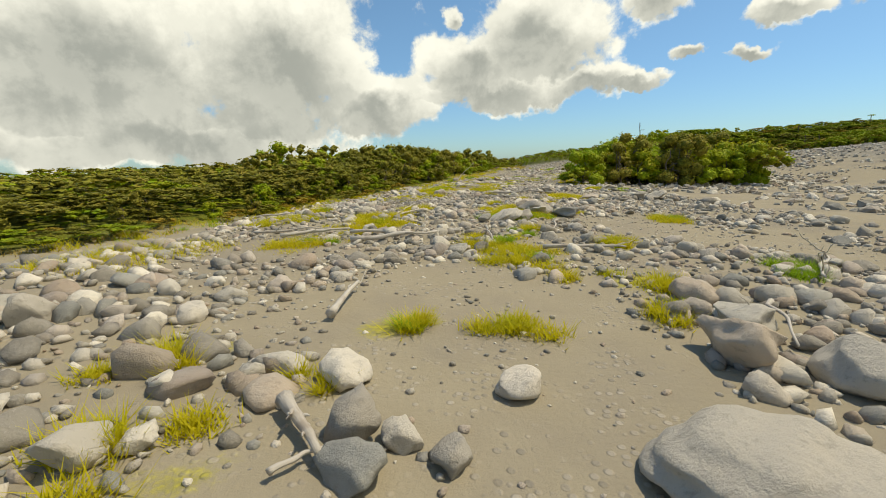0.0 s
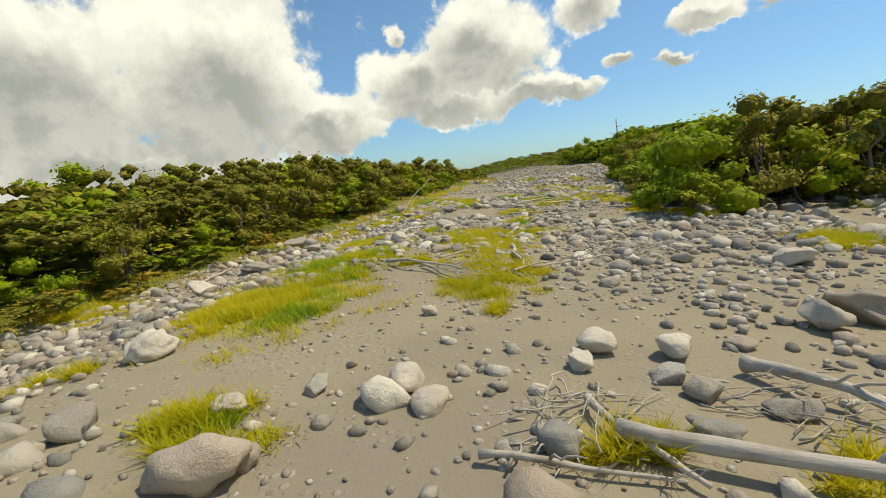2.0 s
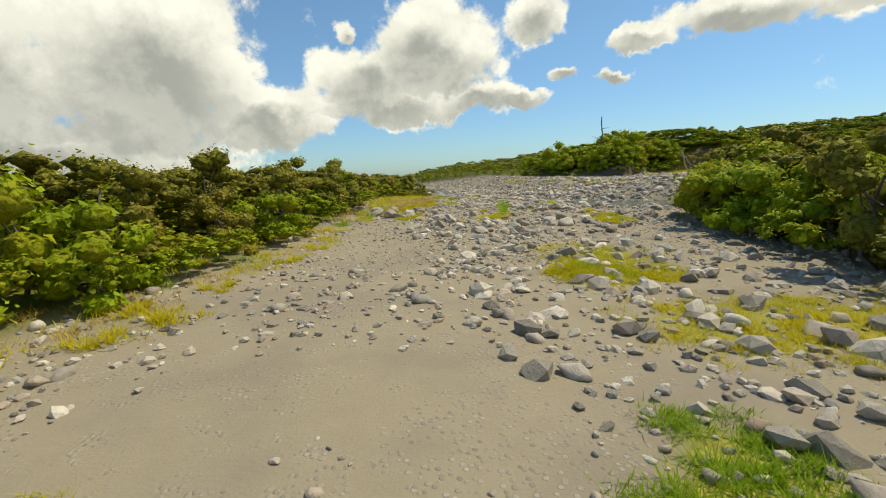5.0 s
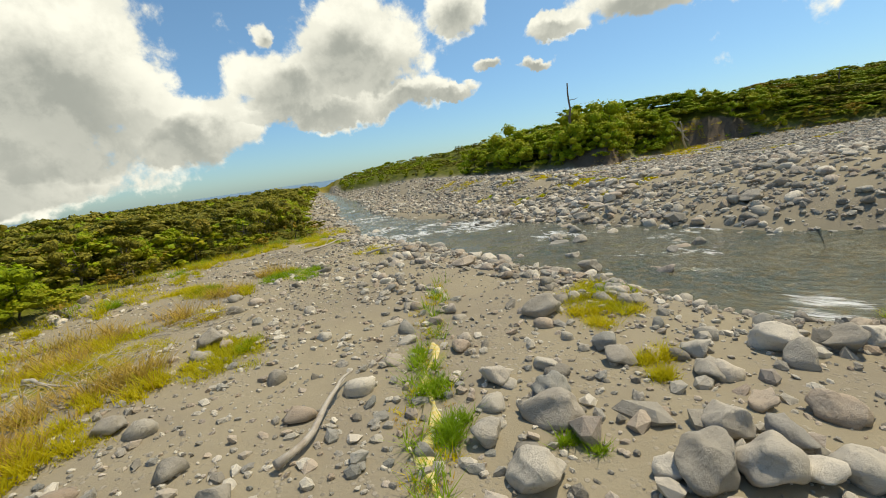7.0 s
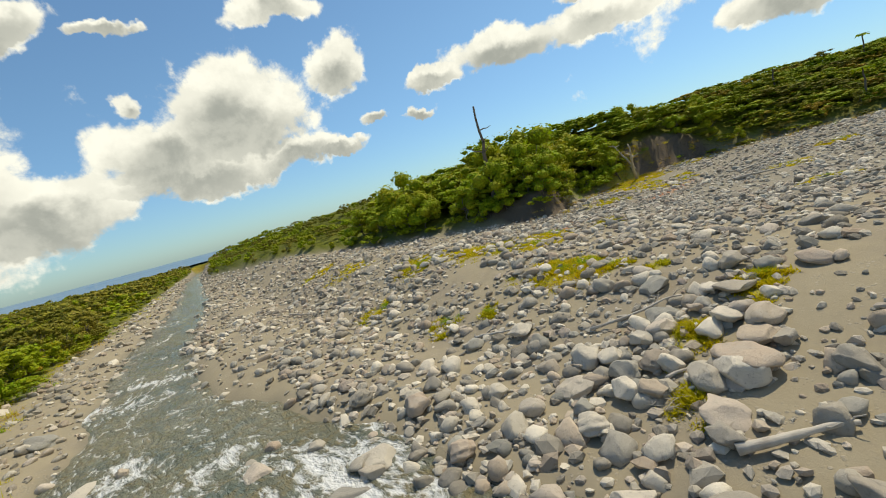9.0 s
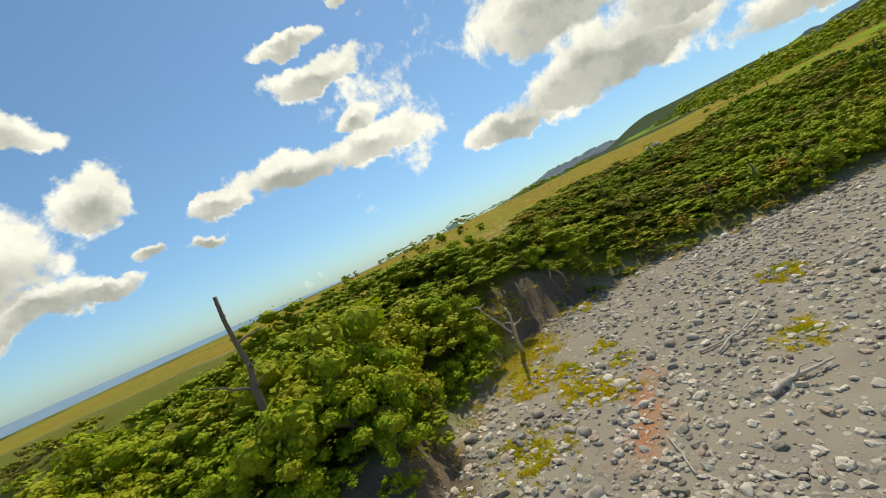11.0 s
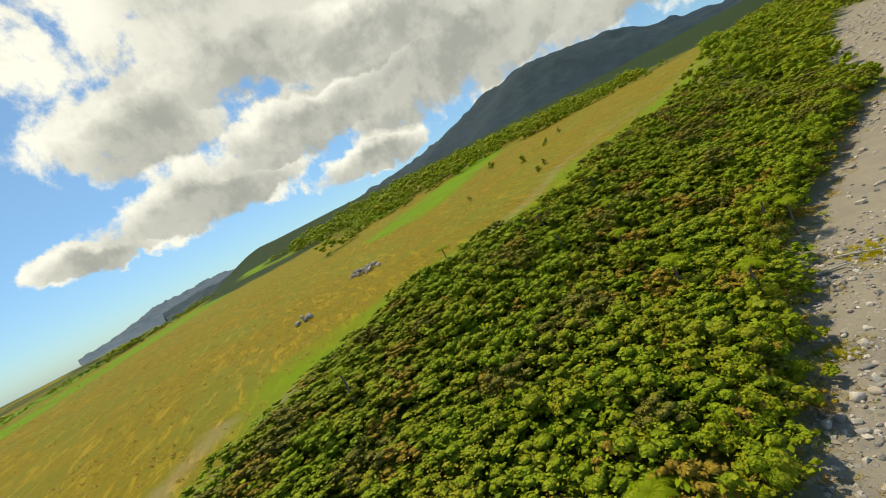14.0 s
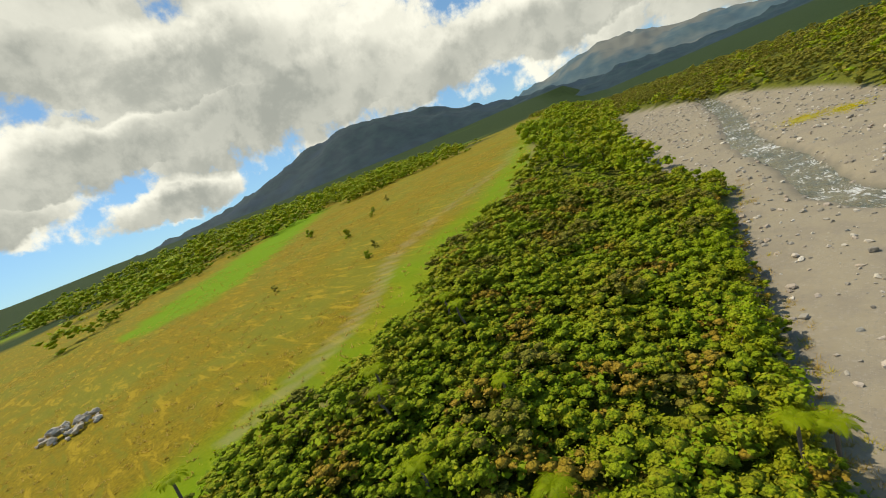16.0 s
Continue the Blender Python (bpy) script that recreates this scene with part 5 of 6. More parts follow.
def grass():
    r = np.random.RandomState(5)
    sets = {"yellow": [], "green": [], "dry": [], "gold": []}
    for k, (px, py, pr) in enumerate(PATCHES):
        far = px > 44
        pr = pr * (1.6 if far else 1.2)
        n = int(min(5200, 400 + (2500 if not far else 1500) * pr * pr))
        kind = "gold" if far else "green" if k < 6 or k % 13 == 3 or (24 < px < 26.5 and 98 < py < 105) else "yellow"
        sets[kind].append(blades(n, px, py, pr, r, 0.06, 0.34 if not far else 0.22, 0.010 if not far else 0.034))
        if k % 3 == 0:
            sets["green"].append(blades(n // 4, px + 0.3 * pr, py, pr * 0.5, r, 0.10, 0.30, 0.012))
    # fringes under the scrub
    for line, sgn, lo, hi in ((WEST, 1, 0.2, len(WEST) - 2.2), (EAST, -1, 5.0, 20.0)):
        for k in np.arange(lo, hi, 0.045):
            i, t = int(k), k - int(k)
            p = line[i] * (1 - t) + line[i + 1] * t + r.normal(size=2) * 0.9
            zp = height(p[0], p[1])
            kind = "dry" if r.rand() < (0.3 if sgn > 0 else 0.6) else ("yellow" if r.rand() < 0.7 else "green")
            sets[kind].append(blades(80, p[0], p[1], 0.5 + 0.8 * r.rand(), r, 0.15, 0.5, 0.02, zp))
    for k in np.arange(5.2, 13.0, 0.09):
        i, t = int(k), k - int(k)
        p = WEST[i] * (1 - t) + WEST[i + 1] * t + (1.2 + 1.2 * r.rand(), -0.4) + r.normal(size=2) * 0.5
        sets["yellow" if r.rand() < 0.75 else "green"].append(blades(320, p[0], p[1], 0.5 + 0.7 * r.rand(), r, 0.12, 0.5, 0.016))
    for kind, mat, label in (("yellow", GRASS, "patches of yellow-green grass among river stones"), ("green", LUSH, "tufts of fresh green grass among river stones"), ("dry", DRY, "dry tan grass fringing the river bank"), ("gold", GOLD, "low golden-yellow mat plants among the far stones")):
        co, fa = join(sets[kind])
        me = bpy.data.meshes.new("grass")
        quick(me, co, fa)
        me.materials.append(mat)
        tagged(new("grass", me), label, "grass", kind="stuff")


grass()


# ---- driftwood ----
DRIFT_START = [(-5.0, 13.0, -3.0, 13.6, 0.07), (-3.0, 13.6, -0.7, 13.2, 0.06), (-2.7, 12.2, -0.2, 13.1, 0.08), (1.5, 14.6, 1.2, 11.0, 0.05), (2.5, 11.0, 4.6, 10.9, 0.06), (4.2, 16.2, 3.5, 14.0, 0.05), (-6.1, 13.7, -6.9, 16.2, 0.04), (-6.1, 13.7, -3.8, 13.8, 0.04), (-1.7, 6.0, -1.6, 7.6, 0.12), (5.2, 6.7, 4.2, 4.9, 0.04), (9.5, 10.7, 7.1, 7.9, 0.06), (-1.5, 3.6, -1.0, 2.9, 0.08), (-1.3, 2.7, -1.0, 3.0, 0.03)]
DRIFT_BAR = [(-1.9, 17.9, -0.6, 20.6, 0.09), (-2.1, 18.0, -1.9, 20.1, 0.045), (-1.9, 20.1, -1.4, 24.6, 0.035), (4.2, 26.2, 3.4, 23.9, 0.07), (-11.5, 26.2, -9.2, 26.1, 0.08), (1.6, 20.1, 1.9, 18.9, 0.03), (4.6, 26.6, 3.7, 23.0, 0.11), (3.2, 30.9, 7.3, 28.6, 0.08), (2.9, 28.5, 4.8, 28.0, 0.05), (3.5, 28.1, 3.4, 25.5, 0.035), (2.0, 30.9, 3.4, 30.3, 0.035), (3.2, 31.5, 3.5, 30.2, 0.05), (5.1, 31.8, 5.5, 30.5, 0.08)]
DRIFT_MIDDLE = [(1.1, 39.4, 2.8, 37.0, 0.05), (2.0, 38.5, 2.7, 36.8, 0.04), (4.8, 40.3, 4.3, 37.5, 0.07), (4.0, 37.2, 5.0, 37.8, 0.035), (4.5, 37.4, 7.3, 38.1, 0.035), (6.8, 39.6, 5.4, 37.0, 0.045), (2.5, 39.0, 3.5, 39.9, 0.035), (3.5, 40.8, 3.5, 38.6, 0.03), (-5.8, 44.0, -5.6, 46.4, 0.11), (-1.1, 44.6, -1.7, 47.2, 0.06), (1.4, 45.1, 2.5, 48.0, 0.08), (1.4, 46.0, 2.9, 49.6, 0.09), (2.1, 47.8, 2.4, 49.4, 0.05), (4.5, 49.3, 6.2, 49.3, 0.05), (5.0, 45.5, 6.8, 46.5, 0.03), (6.5, 43.2, 7.6, 43.8, 0.06)]
DRIFT_CLUMP = [(9.4, 56.6, 12.6, 59.4, 0.07), (8.4, 54.1, 9.8, 52.5, 0.05), (7.4, 53.3, 8.9, 51.5, 0.035), (7.2, 50.2, 9.4, 49.4, 0.05), (11.2, 55.2, 13.3, 54.8, 0.06), (3.6, 51.7, 3.9, 52.6, 0.05), (2.6, 50.5, 3.1, 51.0, 0.05), (8.8, 50.5, 10.2, 51.8, 0.035), (9.0, 50.7, 9.9, 51.4, 0.035), (9.8, 55.0, 12.6, 56.6, 0.06), (9.6, 54.7, 13.2, 56.8, 0.075), (10.0, 58.0, 14.0, 58.7, 0.05), (8.2, 55.8, 10.2, 56.3, 0.04), (3.3, 63.3, 6.3, 65.1, 0.05), (10.0, 57.7, 11.2, 58.2, 0.05), (10.5, 58.0, 13.5, 58.0, 0.06)]
DRIFT_LOWER = [(22.1, 101.2, 23.6, 103.7, 0.07), (16.3, 107.8, 17.6, 106.8, 0.07), (23.7, 122.6, 27.0, 125.2, 0.08), (26.6, 117.5, 29.0, 116.8, 0.07), (27.3, 119.2, 28.4, 122.4, 0.10), (43.7, 120.6, 45.2, 119.1, 0.22), (47.2, 126.6, 49.2, 124.2, 0.07), (45.4, 122.9, 47.2, 121.4, 0.09), (74.4, 133.0, 76.4, 130.4, 0.26), (78.9, 134.5, 83.4, 131.4, 0.08), (114.2, 103.1, 112.8, 101.1, 0.24), (114.3, 100.3, 111.6, 99.0, 0.16), (87.6, 128.3, 88.2, 125.9, 0.15), (43.4, 155.0, 44.3, 151.6, 0.2), (45.8, 131.8, 46.8, 129.9, 0.08), (79.4, 135.4, 80.2, 134.1, 0.15), (66, 139, 68.6, 138.2, 0.1), (70, 136, 72.4, 137, 0.09)]


def driftwood(x0, y0, x1, y1, thick, seed):
    """A bleached branch or log with side stubs, resting on the stones."""
    r = np.random.RandomState(seed + 300)
    L = math.hypot(x1 - x0, y1 - y0)
    n = 12
    line = wobbly((0, 0, 0), (L, 0, 0), 0.24 if thick < 0.1 else 0.12, seed, n)
    for _ in range(2):
        line[1:-1] = (line[:-2] + 2 * line[1:-1] + line[2:]) / 4
    thick = thick * (0.5 if thick > 0.085 else 0.9)
    line[:, 2] = np.abs(line[:, 2]) * 0.5
    rad = thick * np.linspace(1.0, 0.42, n) * (0.9 + 0.25 * r.rand(n))
    rad[0] *= 1.25
    name = "driftwood_log" if thick > 0.07 else "driftwood_branch"
    ob = new(name, to_mesh(name, tube(line, rad, 8), WOOD))
    for k in range(r.randint(1, 5) if L > 0.8 else 0):
        i = r.randint(3, n - 1)
        d = np.array((0.6 + 0.6 * r.rand(), r.uniform(-1, 1), 0.15 + 0.7 * r.rand()))
        ln = L * (0.08 + 0.2 * r.rand())
        part("side_branch", to_mesh("side_branch", tube(wobbly(line[i], line[i] + d * ln, 0.5, seed * 7 + k, 6), np.linspace(0.5, 0.15, 6) * rad[i], 6), WOOD), None, ob)
    z0, z1 = height(x0, y0), height(x1, y1)
    tilt = math.atan2(z1 - z0 + 0.1 * L * (r.rand() - 0.3), L)
    ob.rotation_euler = (0, -tilt, math.atan2(y1 - y0, x1 - x0))
    ob.location = (x0, y0, z0 + thick * 0.8 + 0.07)
    return tagged(ob, "thick bleached grey driftwood log on cobbles" if thick > 0.07 else "thin bleached driftwood branch lying on stones", "driftwood", "driftwood on the river bed")


for _i, _d in enumerate(DRIFT_START + DRIFT_BAR + DRIFT_MIDDLE + DRIFT_CLUMP + DRIFT_LOWER):
    driftwood(*_d, _i)


WEED_LINE = np.array([(18.4, 92.4), (19.8, 92.7), (21.2, 93.7), (22.3, 95.4), (23.3, 97.6), (24.1, 100.0), (24.8, 102.2), (25.7, 104.6), (26.7, 107.0), (27.6, 109.4)], float)


def along(line, n):
    k = np.linspace(0, len(line) - 1, n)
    i = np.arange(len(line))
    return np.interp(k, i, line[:, 0]), np.interp(k, i, line[:, 1])


def weed_strip():
    """A seep on the bar: weeds in a line, with a pale yellow crust and rust-orange edges."""
    r = np.random.RandomState(61)
    green, gold, rust = [], [], []
    cx, cy = along(WEED_LINE, 150)
    for k in range(150):
        f = k / 149
        if r.rand() < 0.5:
            green.append(blades(38 if f < 0.75 else 22, cx[k] + r.normal() * 0.16, cy[k] + r.normal() * 0.16, 0.18 + 0.16 * r.rand(), r, 0.12, 0.62 if f > 0.25 else 0.3, 0.013))
        if r.rand() < (0.95 if f < 0.55 else 0.4):
            gold.append(blades(70, cx[k] + r.normal() * 0.22, cy[k] + r.normal() * 0.22, 0.22 + 0.2 * r.rand(), r, 0.04, 0.22, 0.015))
        if f < 0.8 and r.rand() < 0.4:
            rust.append(blades(90, cx[k] + r.normal() * 0.28, cy[k] + r.normal() * 0.28, 0.2, r, 0.02, 0.09, 0.016))
    for bits, mat, label in ((green, LUSH, "upright green weeds growing in a line on the sand"), (gold, GOLD, "yellow-green mat plants along a seep"), (rust, RUSSET, "rust-orange low growth beside the seep")):
        co, fa = join(bits)
        me = bpy.data.meshes.new("weeds")
        quick(me, co, fa)
        me.materials.append(mat)
        tagged(new("weeds", me), label, "weeds", kind="stuff")
    m, t, out = surface("pale_crust")
    pos = t.add("ShaderNodeNewGeometry").outputs["Position"]
    n = t.noise(pos, 9.0, 5.0, 0.65)
    finish(t, out, t.mix(t.ramp(n, 0.35, 0.65), (0.62, 0.56, 0.33), (0.60, 0.44, 0.10)), 0.85, bump=n, strength=0.6, dist=0.03)
    x, y = along(WEED_LINE[3:8], 120)
    tx, ty = np.gradient(x), np.gradient(y)
    ln = np.hypot(tx, ty)
    nx, ny = -ty / ln, tx / ln
    half = 0.04 + 0.16 * box_noise(np.arange(120) * 1.0, np.zeros(120), 5.0, 71)
    mid = 0.10 * np.sin(np.arange(120) * 0.21)
    v = np.linspace(-1, 1, 7)
    X = x[:, None] + nx[:, None] * (mid[:, None] + half[:, None] * v)
    Y = y[:, None] + ny[:, None] * (mid[:, None] + half[:, None] * v)
    Z = land(X, Y)[0] + 0.035 - 0.06 * np.abs(v) ** 3
    me = grid_mesh("crust", X, Y, Z)
    me.materials.append(m)
    tagged(new("mineral_crust", me), "pale yellow mineral crust along a seep in the sand", "crust", kind="stuff")


weed_strip()


def dead_brush():
    """Bleached stems and tan grass at the foot of the west bank."""
    r = np.random.RandomState(62)
    tan, olive = [], []
    for x, y, q in ((16.2, 108.9, 1.0), (16.3, 110.5, 1.2), (19.0, 106.5, 0.8), (18.3, 106.2, 1.0), (17.4, 105.5, 0.9), (17.6, 104.0, 0.9), (16.8, 111.3, 1.1), (20.0, 114.6, 1.0), (19.2, 111.8, 1.1), (16.0, 103.5, 1.0), (21.8, 117.5, 0.9), (15.2, 101.0, 1.0), (14.4, 98.0, 0.9)):
        tan.append(blades(420, x, y, q, r, 0.15, 0.8, 0.014))
        olive.append(blades(700, x + 0.6, y - 0.5, q * 0.8, r, 0.12, 0.45, 0.014))
    for bits, mat, label in ((tan, DRY, "tall dry tan grass at the bank's foot"), (olive, GRASS, "olive grass at the bank's foot")):
        co, fa = join(bits)
        me = bpy.data.meshes.new("grass")
        quick(me, co, fa)
        me.materials.append(mat)
        tagged(new("grass", me), label, "grass", kind="stuff")


dead_brush()


TWIGS = [to_mesh("twig", tube(wobbly((-0.5, 0, 0), (0.5, 0, 0), 0.12 + 0.03 * _i, 800 + _i, 6), np.linspace(0.009, 0.003, 6) * (0.55 + 0.1 * _i), 4), WOOD) for _i in range(8)]


def twig_heap(x, y, radius, n, seed, label, lift=0.25):
    """A tangle of thin dead twigs."""
    r = np.random.RandomState(seed)
    heap = new("twig_heap")
    heap.location = (x, y, height(x, y))
    main = r.rand() * 6.28
    for k in range(n):
        q, a = radius * math.sqrt(r.rand()), r.rand() * 6.28
        tw = part("twig", TWIGS[r.randint(8)], None, heap)
        tw.location = (q * math.cos(a), q * math.sin(a), 0.04 + lift * r.rand() * (1 - q / radius))
        tw.rotation_euler = (r.rand() * 6.28, r.normal() * 0.12, main + r.normal() * 0.8)
        ln = radius * (0.35 + 0.9 * r.rand())
        tw.scale = (ln, 0.8 + 0.8 * r.rand(), 0.8 + 0.8 * r.rand())
    return tagged(heap, label, "driftwood", "twig heaps")


for _i, (_x, _y, _r, _n) in enumerate([(-1.3, 24.4, 1.3, 150), (-2.6, 24.9, 1.1, 90), (3.1, 38.0, 1.0, 50), (4.3, 57.0, 1.0, 80), (3.2, 56.6, 0.9, 60), (9.6, 56.2, 1.0, 90), (9.3, 51.0, 0.8, 40), (-3.9, 13.2, 1.0, 45), (7.6, 38.6, 1.2, 60), (17.6, 107.6, 1.4, 90), (19.6, 110.5, 1.2, 60), (15.5, 104.8, 1.2, 60), (22.5, 122.8, 1.2, 60), (88, 130.4, 0.9, 40), (44.9, 122.6, 0.8, 30), (-1.4, 22.8, 0.7, 60), (5.3, 31.0, 0.8, 30), (3.0, 31.2, 0.7, 40), (12.6, 54.6, 1.2, 50), (1.0, 59.4, 1.2, 50)]):
    twig_heap(_x, _y, _r, _n, 40 + _i, "tangled heap of dead grey twigs")


# ---- single plants and dead trees ----
def frond(length, r):
    """An arching fern frond with paired leaflets."""
    n = 17
    k = np.linspace(0, 1, n)
    x = length * (k - 0.12 * k ** 3)
    z = length * (0.42 * k - 0.62 * k * k)
    tris, co = [], []
    for i in range(1, n):
        w = length * 0.24 * math.sin(math.pi * min(1, 0.12 + 0.9 * k[i])) ** 0.7
        d = length * 0.11
        for s in (-1, 1):
            j = len(co)
            m = 0.62
            co += [(x[i - 1], 0, z[i - 1]), (x[i - 1] + m * (x[i] - x[i - 1]), 0, z[i]), (x[i - 1] + 0.4 * (x[i] - x[i - 1]) + d, s * w, z[i] - 0.3 * w), (x[i - 1] + d * 0.8, s * w * 0.85, z[i - 1] - 0.22 * w)]
            tris += [(j, j + 1, j + 2), (j, j + 2, j + 3)]
    return np.array(co), np.array(tris)


def tree_fern(x, y, h, size, seed, z=None):
    r = np.random.RandomState(seed)
    ob = new("tree_fern")
    ob.location = (x, y, height(x, y) if z is None else z)
    part("trunk", to_mesh("trunk", tube(wobbly((0, 0, -0.2), (0.1, 0, h), 0.2, seed), np.linspace(0.13, 0.08, 7), 7), BARK), None, ob)
    fr = []
    for i in range(15):
        co, fa = frond(size * (0.85 + 0.3 * r.rand()), r)
        a = i * 2.4 + r.rand() * 0.4
        m = turn(0, -0.15 + 0.35 * r.rand(), 0)
        co = co @ m.T
        c, sn = math.cos(a), math.sin(a)
        fr.append((co @ np.array(((c, -sn, 0), (sn, c, 0), (0, 0, 1))).T + (0.1, 0, h), fa))
    part("crown", to_mesh("crown", join(fr), BRIGHT), None, ob)
    return tagged(ob, "bright yellow-green tree fern rising above the scrub", "tree fern", "tree ferns")


for _i, (_x, _y, _h, _s) in enumerate([(-2.2, 65.2, 2.5, 1.15)] + [(x, y, 3.6, 1.15) for x, y in [(134.5, 108.9), (142.8, 104.6), (134.2, 101), (119.9, 97.5), (128, 106.5), (147.9, 117.4), (144.5, 94.2), (118.8, 96.2), (140.8, 105.9), (114, 109.1), (129, 136.2), (142.6, 94.7), (106.3, 131.7), (112.3, 142.1), (106.9, 127.7), (120.1, 109.3)]]):
    tree_fern(_x, _y, _h, _s * (0.85 + 0.3 * (_i * 0.37 % 1)), 70 + _i)


def dead_tree(name, x, y, top, lean, thick, arms, seed, label, z=None):
    r = np.random.RandomState(seed)
    ob = new(name)
    ob.location = (x, y, height(x, y) if z is None else z)
    line = wobbly((0, 0, -0.3), (lean[0], lean[1], top), 0.12, seed, 10)
    part("trunk", to_mesh("trunk", tube(line, thick * np.linspace(1, 0.4, 10) * (0.9 + 0.2 * r.rand(10)), 8), WOOD if "white" in label else BARK), None, ob)
    for k in range(arms):
        i = r.randint(4, 10)
        a = r.rand() * 6.28
        d = np.array((math.cos(a), math.sin(a), 0.5 * r.rand())) * top * (0.08 + 0.12 * r.rand())
        part("limb", to_mesh("limb", tube(wobbly(line[i], line[i] + d, 0.5, seed * 9 + k, 6), thick * np.linspace(0.35, 0.1, 6), 6), WOOD if "white" in label else BARK), None, ob)
    return tagged(ob, label, "dead tree")


dead_tree("dead_snag", 67.8, 154.0, 10.8, (-0.6, -0.6), 0.26, 6, 3, "bare grey dead trunk standing above the bank trees")
dead_tree("fallen_tree", 84.5, 147.6, 4.2, (-3.0, -1.6), 0.2, 9, 4, "fallen white dead tree leaning off the eroded bank")
dead_tree("fallen_tree", 86.5, 148.6, 3.4, (-2.6, 0.8), 0.14, 7, 9, "fallen white dead tree leaning off the eroded bank")
dead_tree("leaning_snag", 1.5, 61.5, 2.6, (3.0, 4.0), 0.05, 5, 6, "thin white dead branch leaning against the scrub")
for _i, (_k, _x, _y, _s) in enumerate([("broadleaf", 69, 155, 1.55), ("broadleaf", 72, 153, 1.6), ("broadleaf", 64.5, 168, 1.5), ("broadleaf", 78, 155, 1.5), ("broadleaf", 96.5, 154.0, 0.62), ("broadleaf", 94, 155, 0.7), ("broadleaf", 101, 147.5, 0.6), ("broadleaf", 98.5, 146.5, 0.65), ("broadleaf", 154, 22, 1.3), ("broadleaf", 160, 20, 1.35), ("broadleaf", 166, 25, 1.25), ("broadleaf", 151, 27, 1.1), ("broadleaf", 171, 14, 1.5), ("coprosma", 182, -8, 2.3), ("coprosma", 190, -18, 2.6), ("coprosma", 197, -28, 2.7), ("coprosma", 206, -36, 2.6), ("coprosma", 214, -46, 2.8), ("coprosma", 222, -52, 2.7), ("coprosma", 204, -26, 2.4)]):
    plant_tree(_k, _i % 4, _x, _y, _s, _i * 1.7, "tall broad-leaved green tree on the high bank")
for _i, (_x, _y, _s) in enumerate([(147.6, 221.3, 1.1), (155, 223.4, 0.8), (126.3, 174.7, 0.8), (134.2, 173.6, 1.0), (127, 178.7, 0.6), (111.3, 169.7, 0.7), (121.4, 163.7, 0.7), (115, 176, 0.6), (140, 190, 0.6), (150, 200, 0.7), (132, 205, 0.7), (120, 195, 0.6), (160, 205, 0.6), (170, 225, 0.7), (270.3, 37.5, 0.8), (186.6, 71.8, 0.55), (192, 66, 0.5), (222, 52, 0.6), (238, 30, 0.6), (205, 84, 0.45), (-24.9, 67.2, 1.3), (250, 20, 0.7), (262, 2, 0.7)]):
    plant_tree(("coprosma", "manuka", "broadleaf")[_i % 3], _i % 4, _x, _y, _s * (0.65 if _y > 150 else 1), _i * 2.1, "lone dark shrub tree in dry pasture", "pasture_tree")


# ---- the pasture ----
def rock_pile(cx, cy, rx, ry, n, seed):
    r = np.random.RandomState(seed)
    for k in range(n):
        a, q = r.rand() * 6.28, math.sqrt(r.rand())
        u, v = q * math.cos(a) * rx, q * math.sin(a) * ry
        x, y = cx + 0.35 * u + 0.93 * v, cy - 0.93 * u + 0.35 * v
        s = 0.45 + 0.9 * r.rand() ** 1.6
        ob = boulder(x, y, s, 0.8, 1.2, r.rand() * 6.28, 500 + k, 0.1, "pale grey field rock in a heap on dry grass")
        ob.location.z += 1.1 * max(0, 1 - q) * r.rand()
        tagged(ob, group="rocks heaped in the pasture")


rock_pile(193.5, 121, 3.6, 4.6, 62, 3)
rock_pile(173.4, 137.4, 1.6, 0.8, 9, 4)


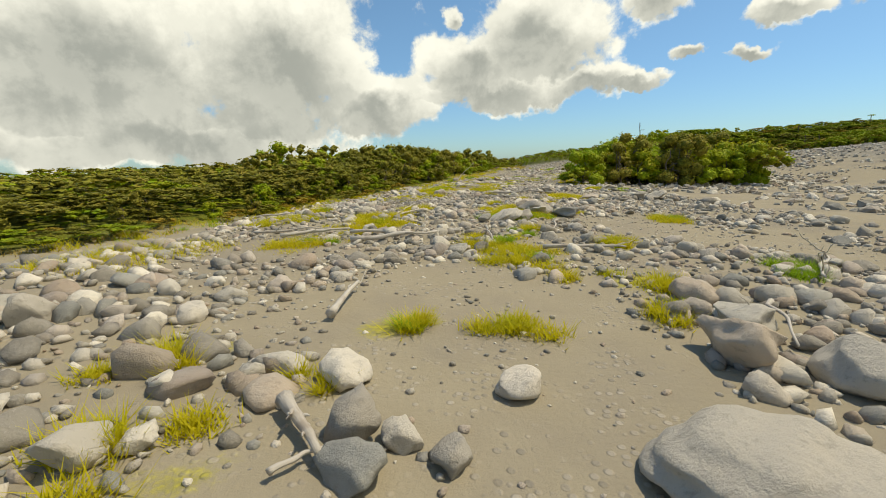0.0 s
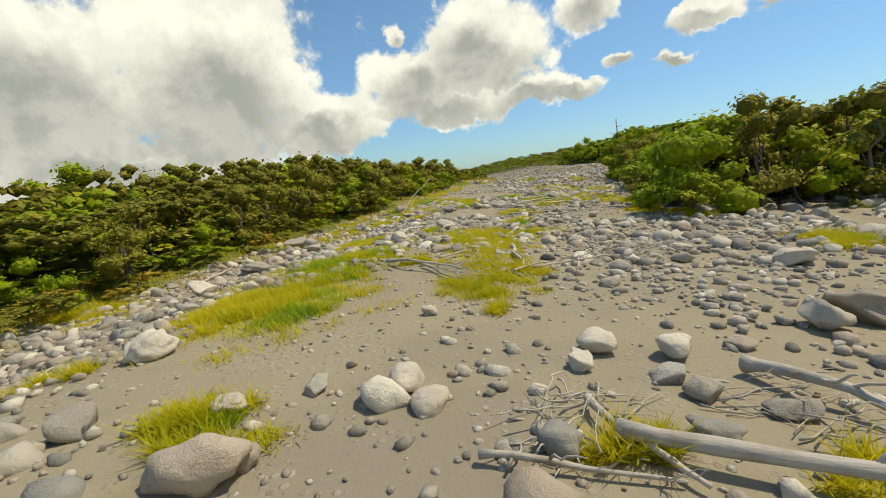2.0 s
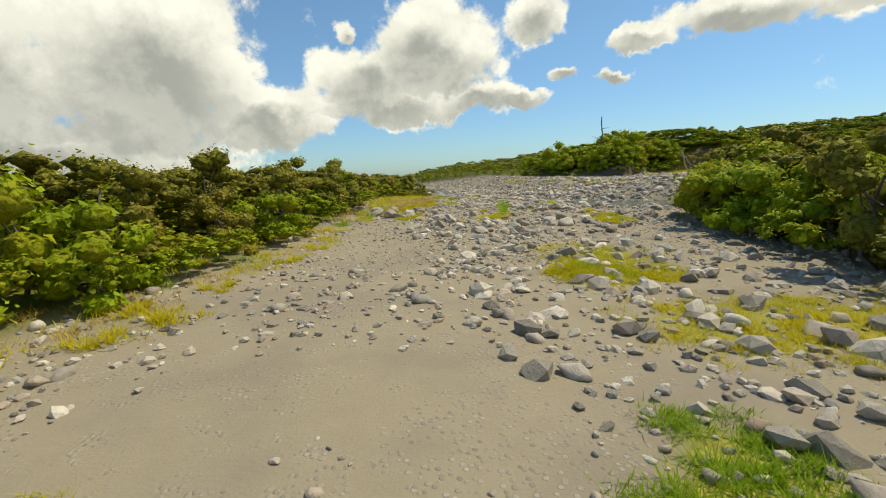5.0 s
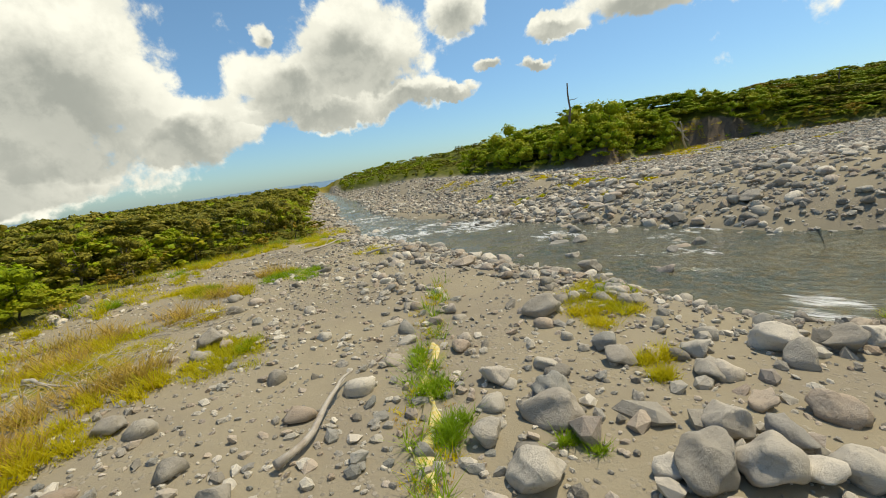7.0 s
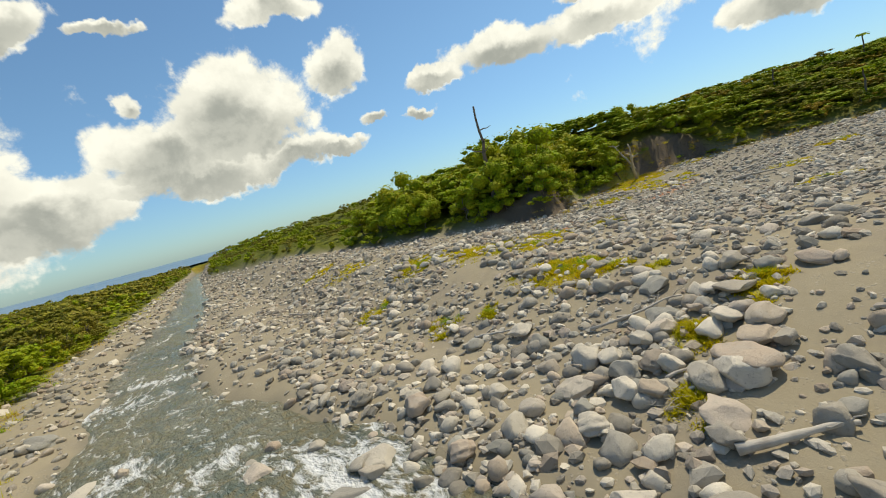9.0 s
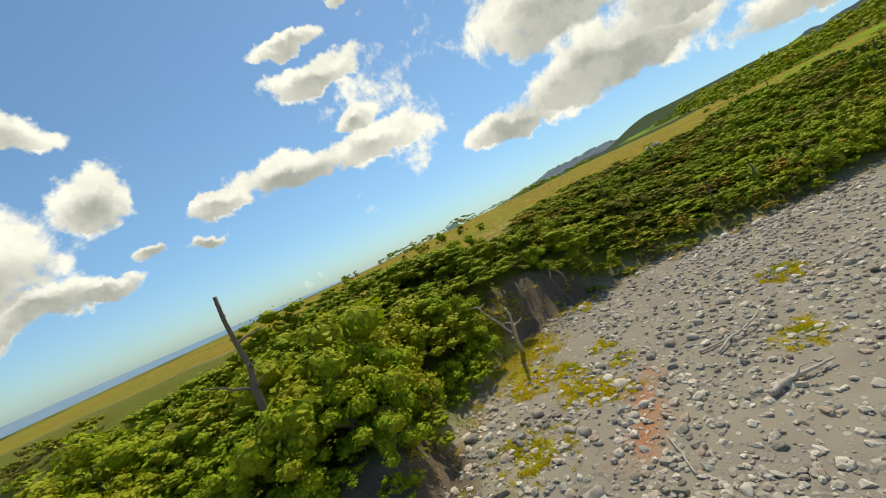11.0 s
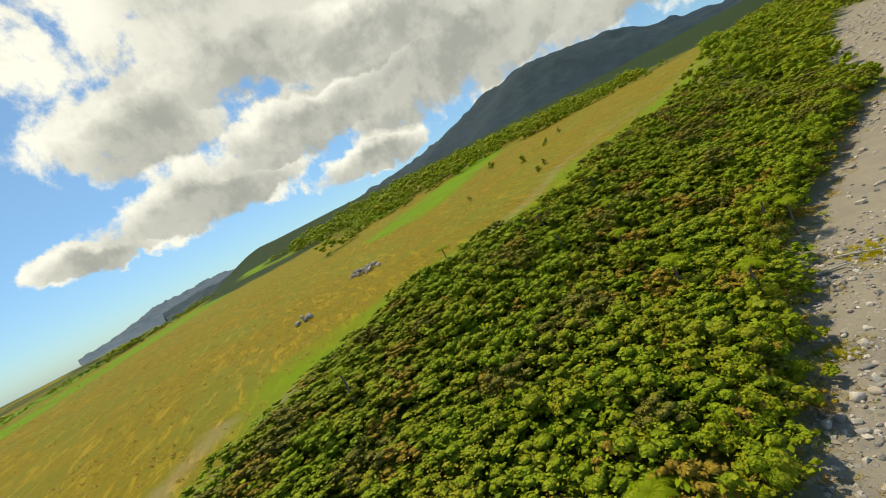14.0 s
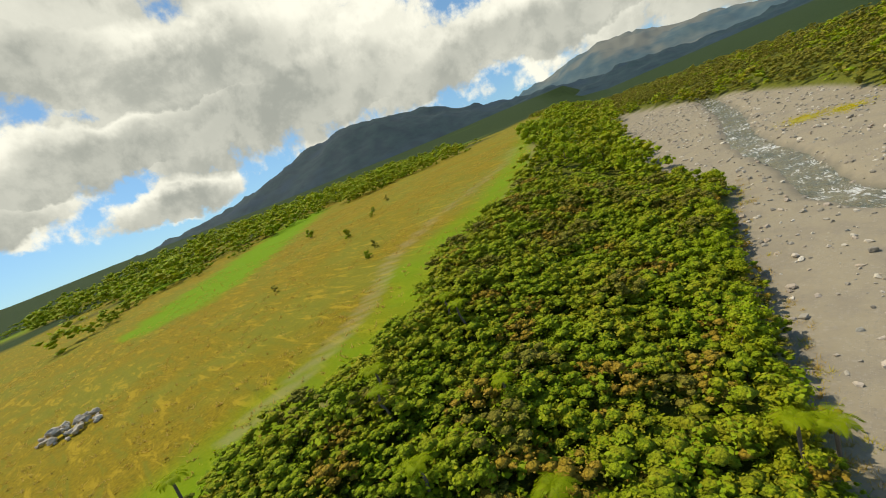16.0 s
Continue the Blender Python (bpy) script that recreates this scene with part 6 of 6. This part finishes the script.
def rushes():
    """Rank tufts and small shrubs scattered over the dry pasture."""
    r = np.random.RandomState(91)
    bits = []
    x, y = r.uniform(104, 330, 12000), r.uniform(-60, 260, 12000)
    z, e, w, upw, wd, f = land(x, y)
    g = box_noise(x, y, 16, 77)
    for i in np.nonzero((f > 2) & (g > 0.36))[0]:
        d = 0.35 + 0.5 * r.rand()
        bits.append(blades(9, x[i], y[i], d, r, 0.2, 0.55, 0.06, z[i]))
    co, fa = join(bits)
    me = bpy.data.meshes.new("pasture_tufts")
    quick(me, co, fa)
    me.materials.append(DRY)
    tagged(new("pasture_tufts", me), "rank tan grass tufts over the pasture", "grass", kind="stuff")


rushes()


def shed(x, y, length, width, wall, rz):
    m, t, out = surface("painted_steel")
    n = t.noise(t.add("ShaderNodeNewGeometry").outputs["Position"], 2.0, 4.0)
    finish(t, out, t.mix(n, (0.62, 0.63, 0.63), (0.78, 0.78, 0.77)), 0.5)
    ob = new("farm_shed")
    bm = bmesh.new()
    bmesh.ops.create_cube(bm, size=1)
    bmesh.ops.scale(bm, vec=(length, width, wall), verts=bm.verts)
    bmesh.ops.translate(bm, vec=(0, 0, wall / 2 - 0.3), verts=bm.verts)
    me = bpy.data.meshes.new("wall")
    bm.to_mesh(me)
    bm.free()
    part("wall", me, m, ob)
    h, o = wall - 0.3, 0.4
    for s in (-1, 1):
        co = np.array([(-length / 2 - o, 0, h + width * 0.2), (length / 2 + o, 0, h + width * 0.2), (length / 2 + o, s * (width / 2 + o), h - 0.05), (-length / 2 - o, s * (width / 2 + o), h - 0.05)])
        co = np.concatenate([co, co + (0, 0, 0.08)])
        fa = np.array([(0, 1, 2, 3), (7, 6, 5, 4), (0, 4, 5, 1), (1, 5, 6, 2), (2, 6, 7, 3), (3, 7, 4, 0)])
        me = bpy.data.meshes.new("roof")
        me.from_pydata(co.tolist(), [], fa.tolist())
        part("roof", me, m, ob)
    ob.location = (x, y, height(x, y))
    ob.rotation_euler = (0, 0, rz)
    return tagged(ob, "long low white farm shed across the pasture", "shed")


shed(238, 231, 14, 6, 2.4, 0.5)
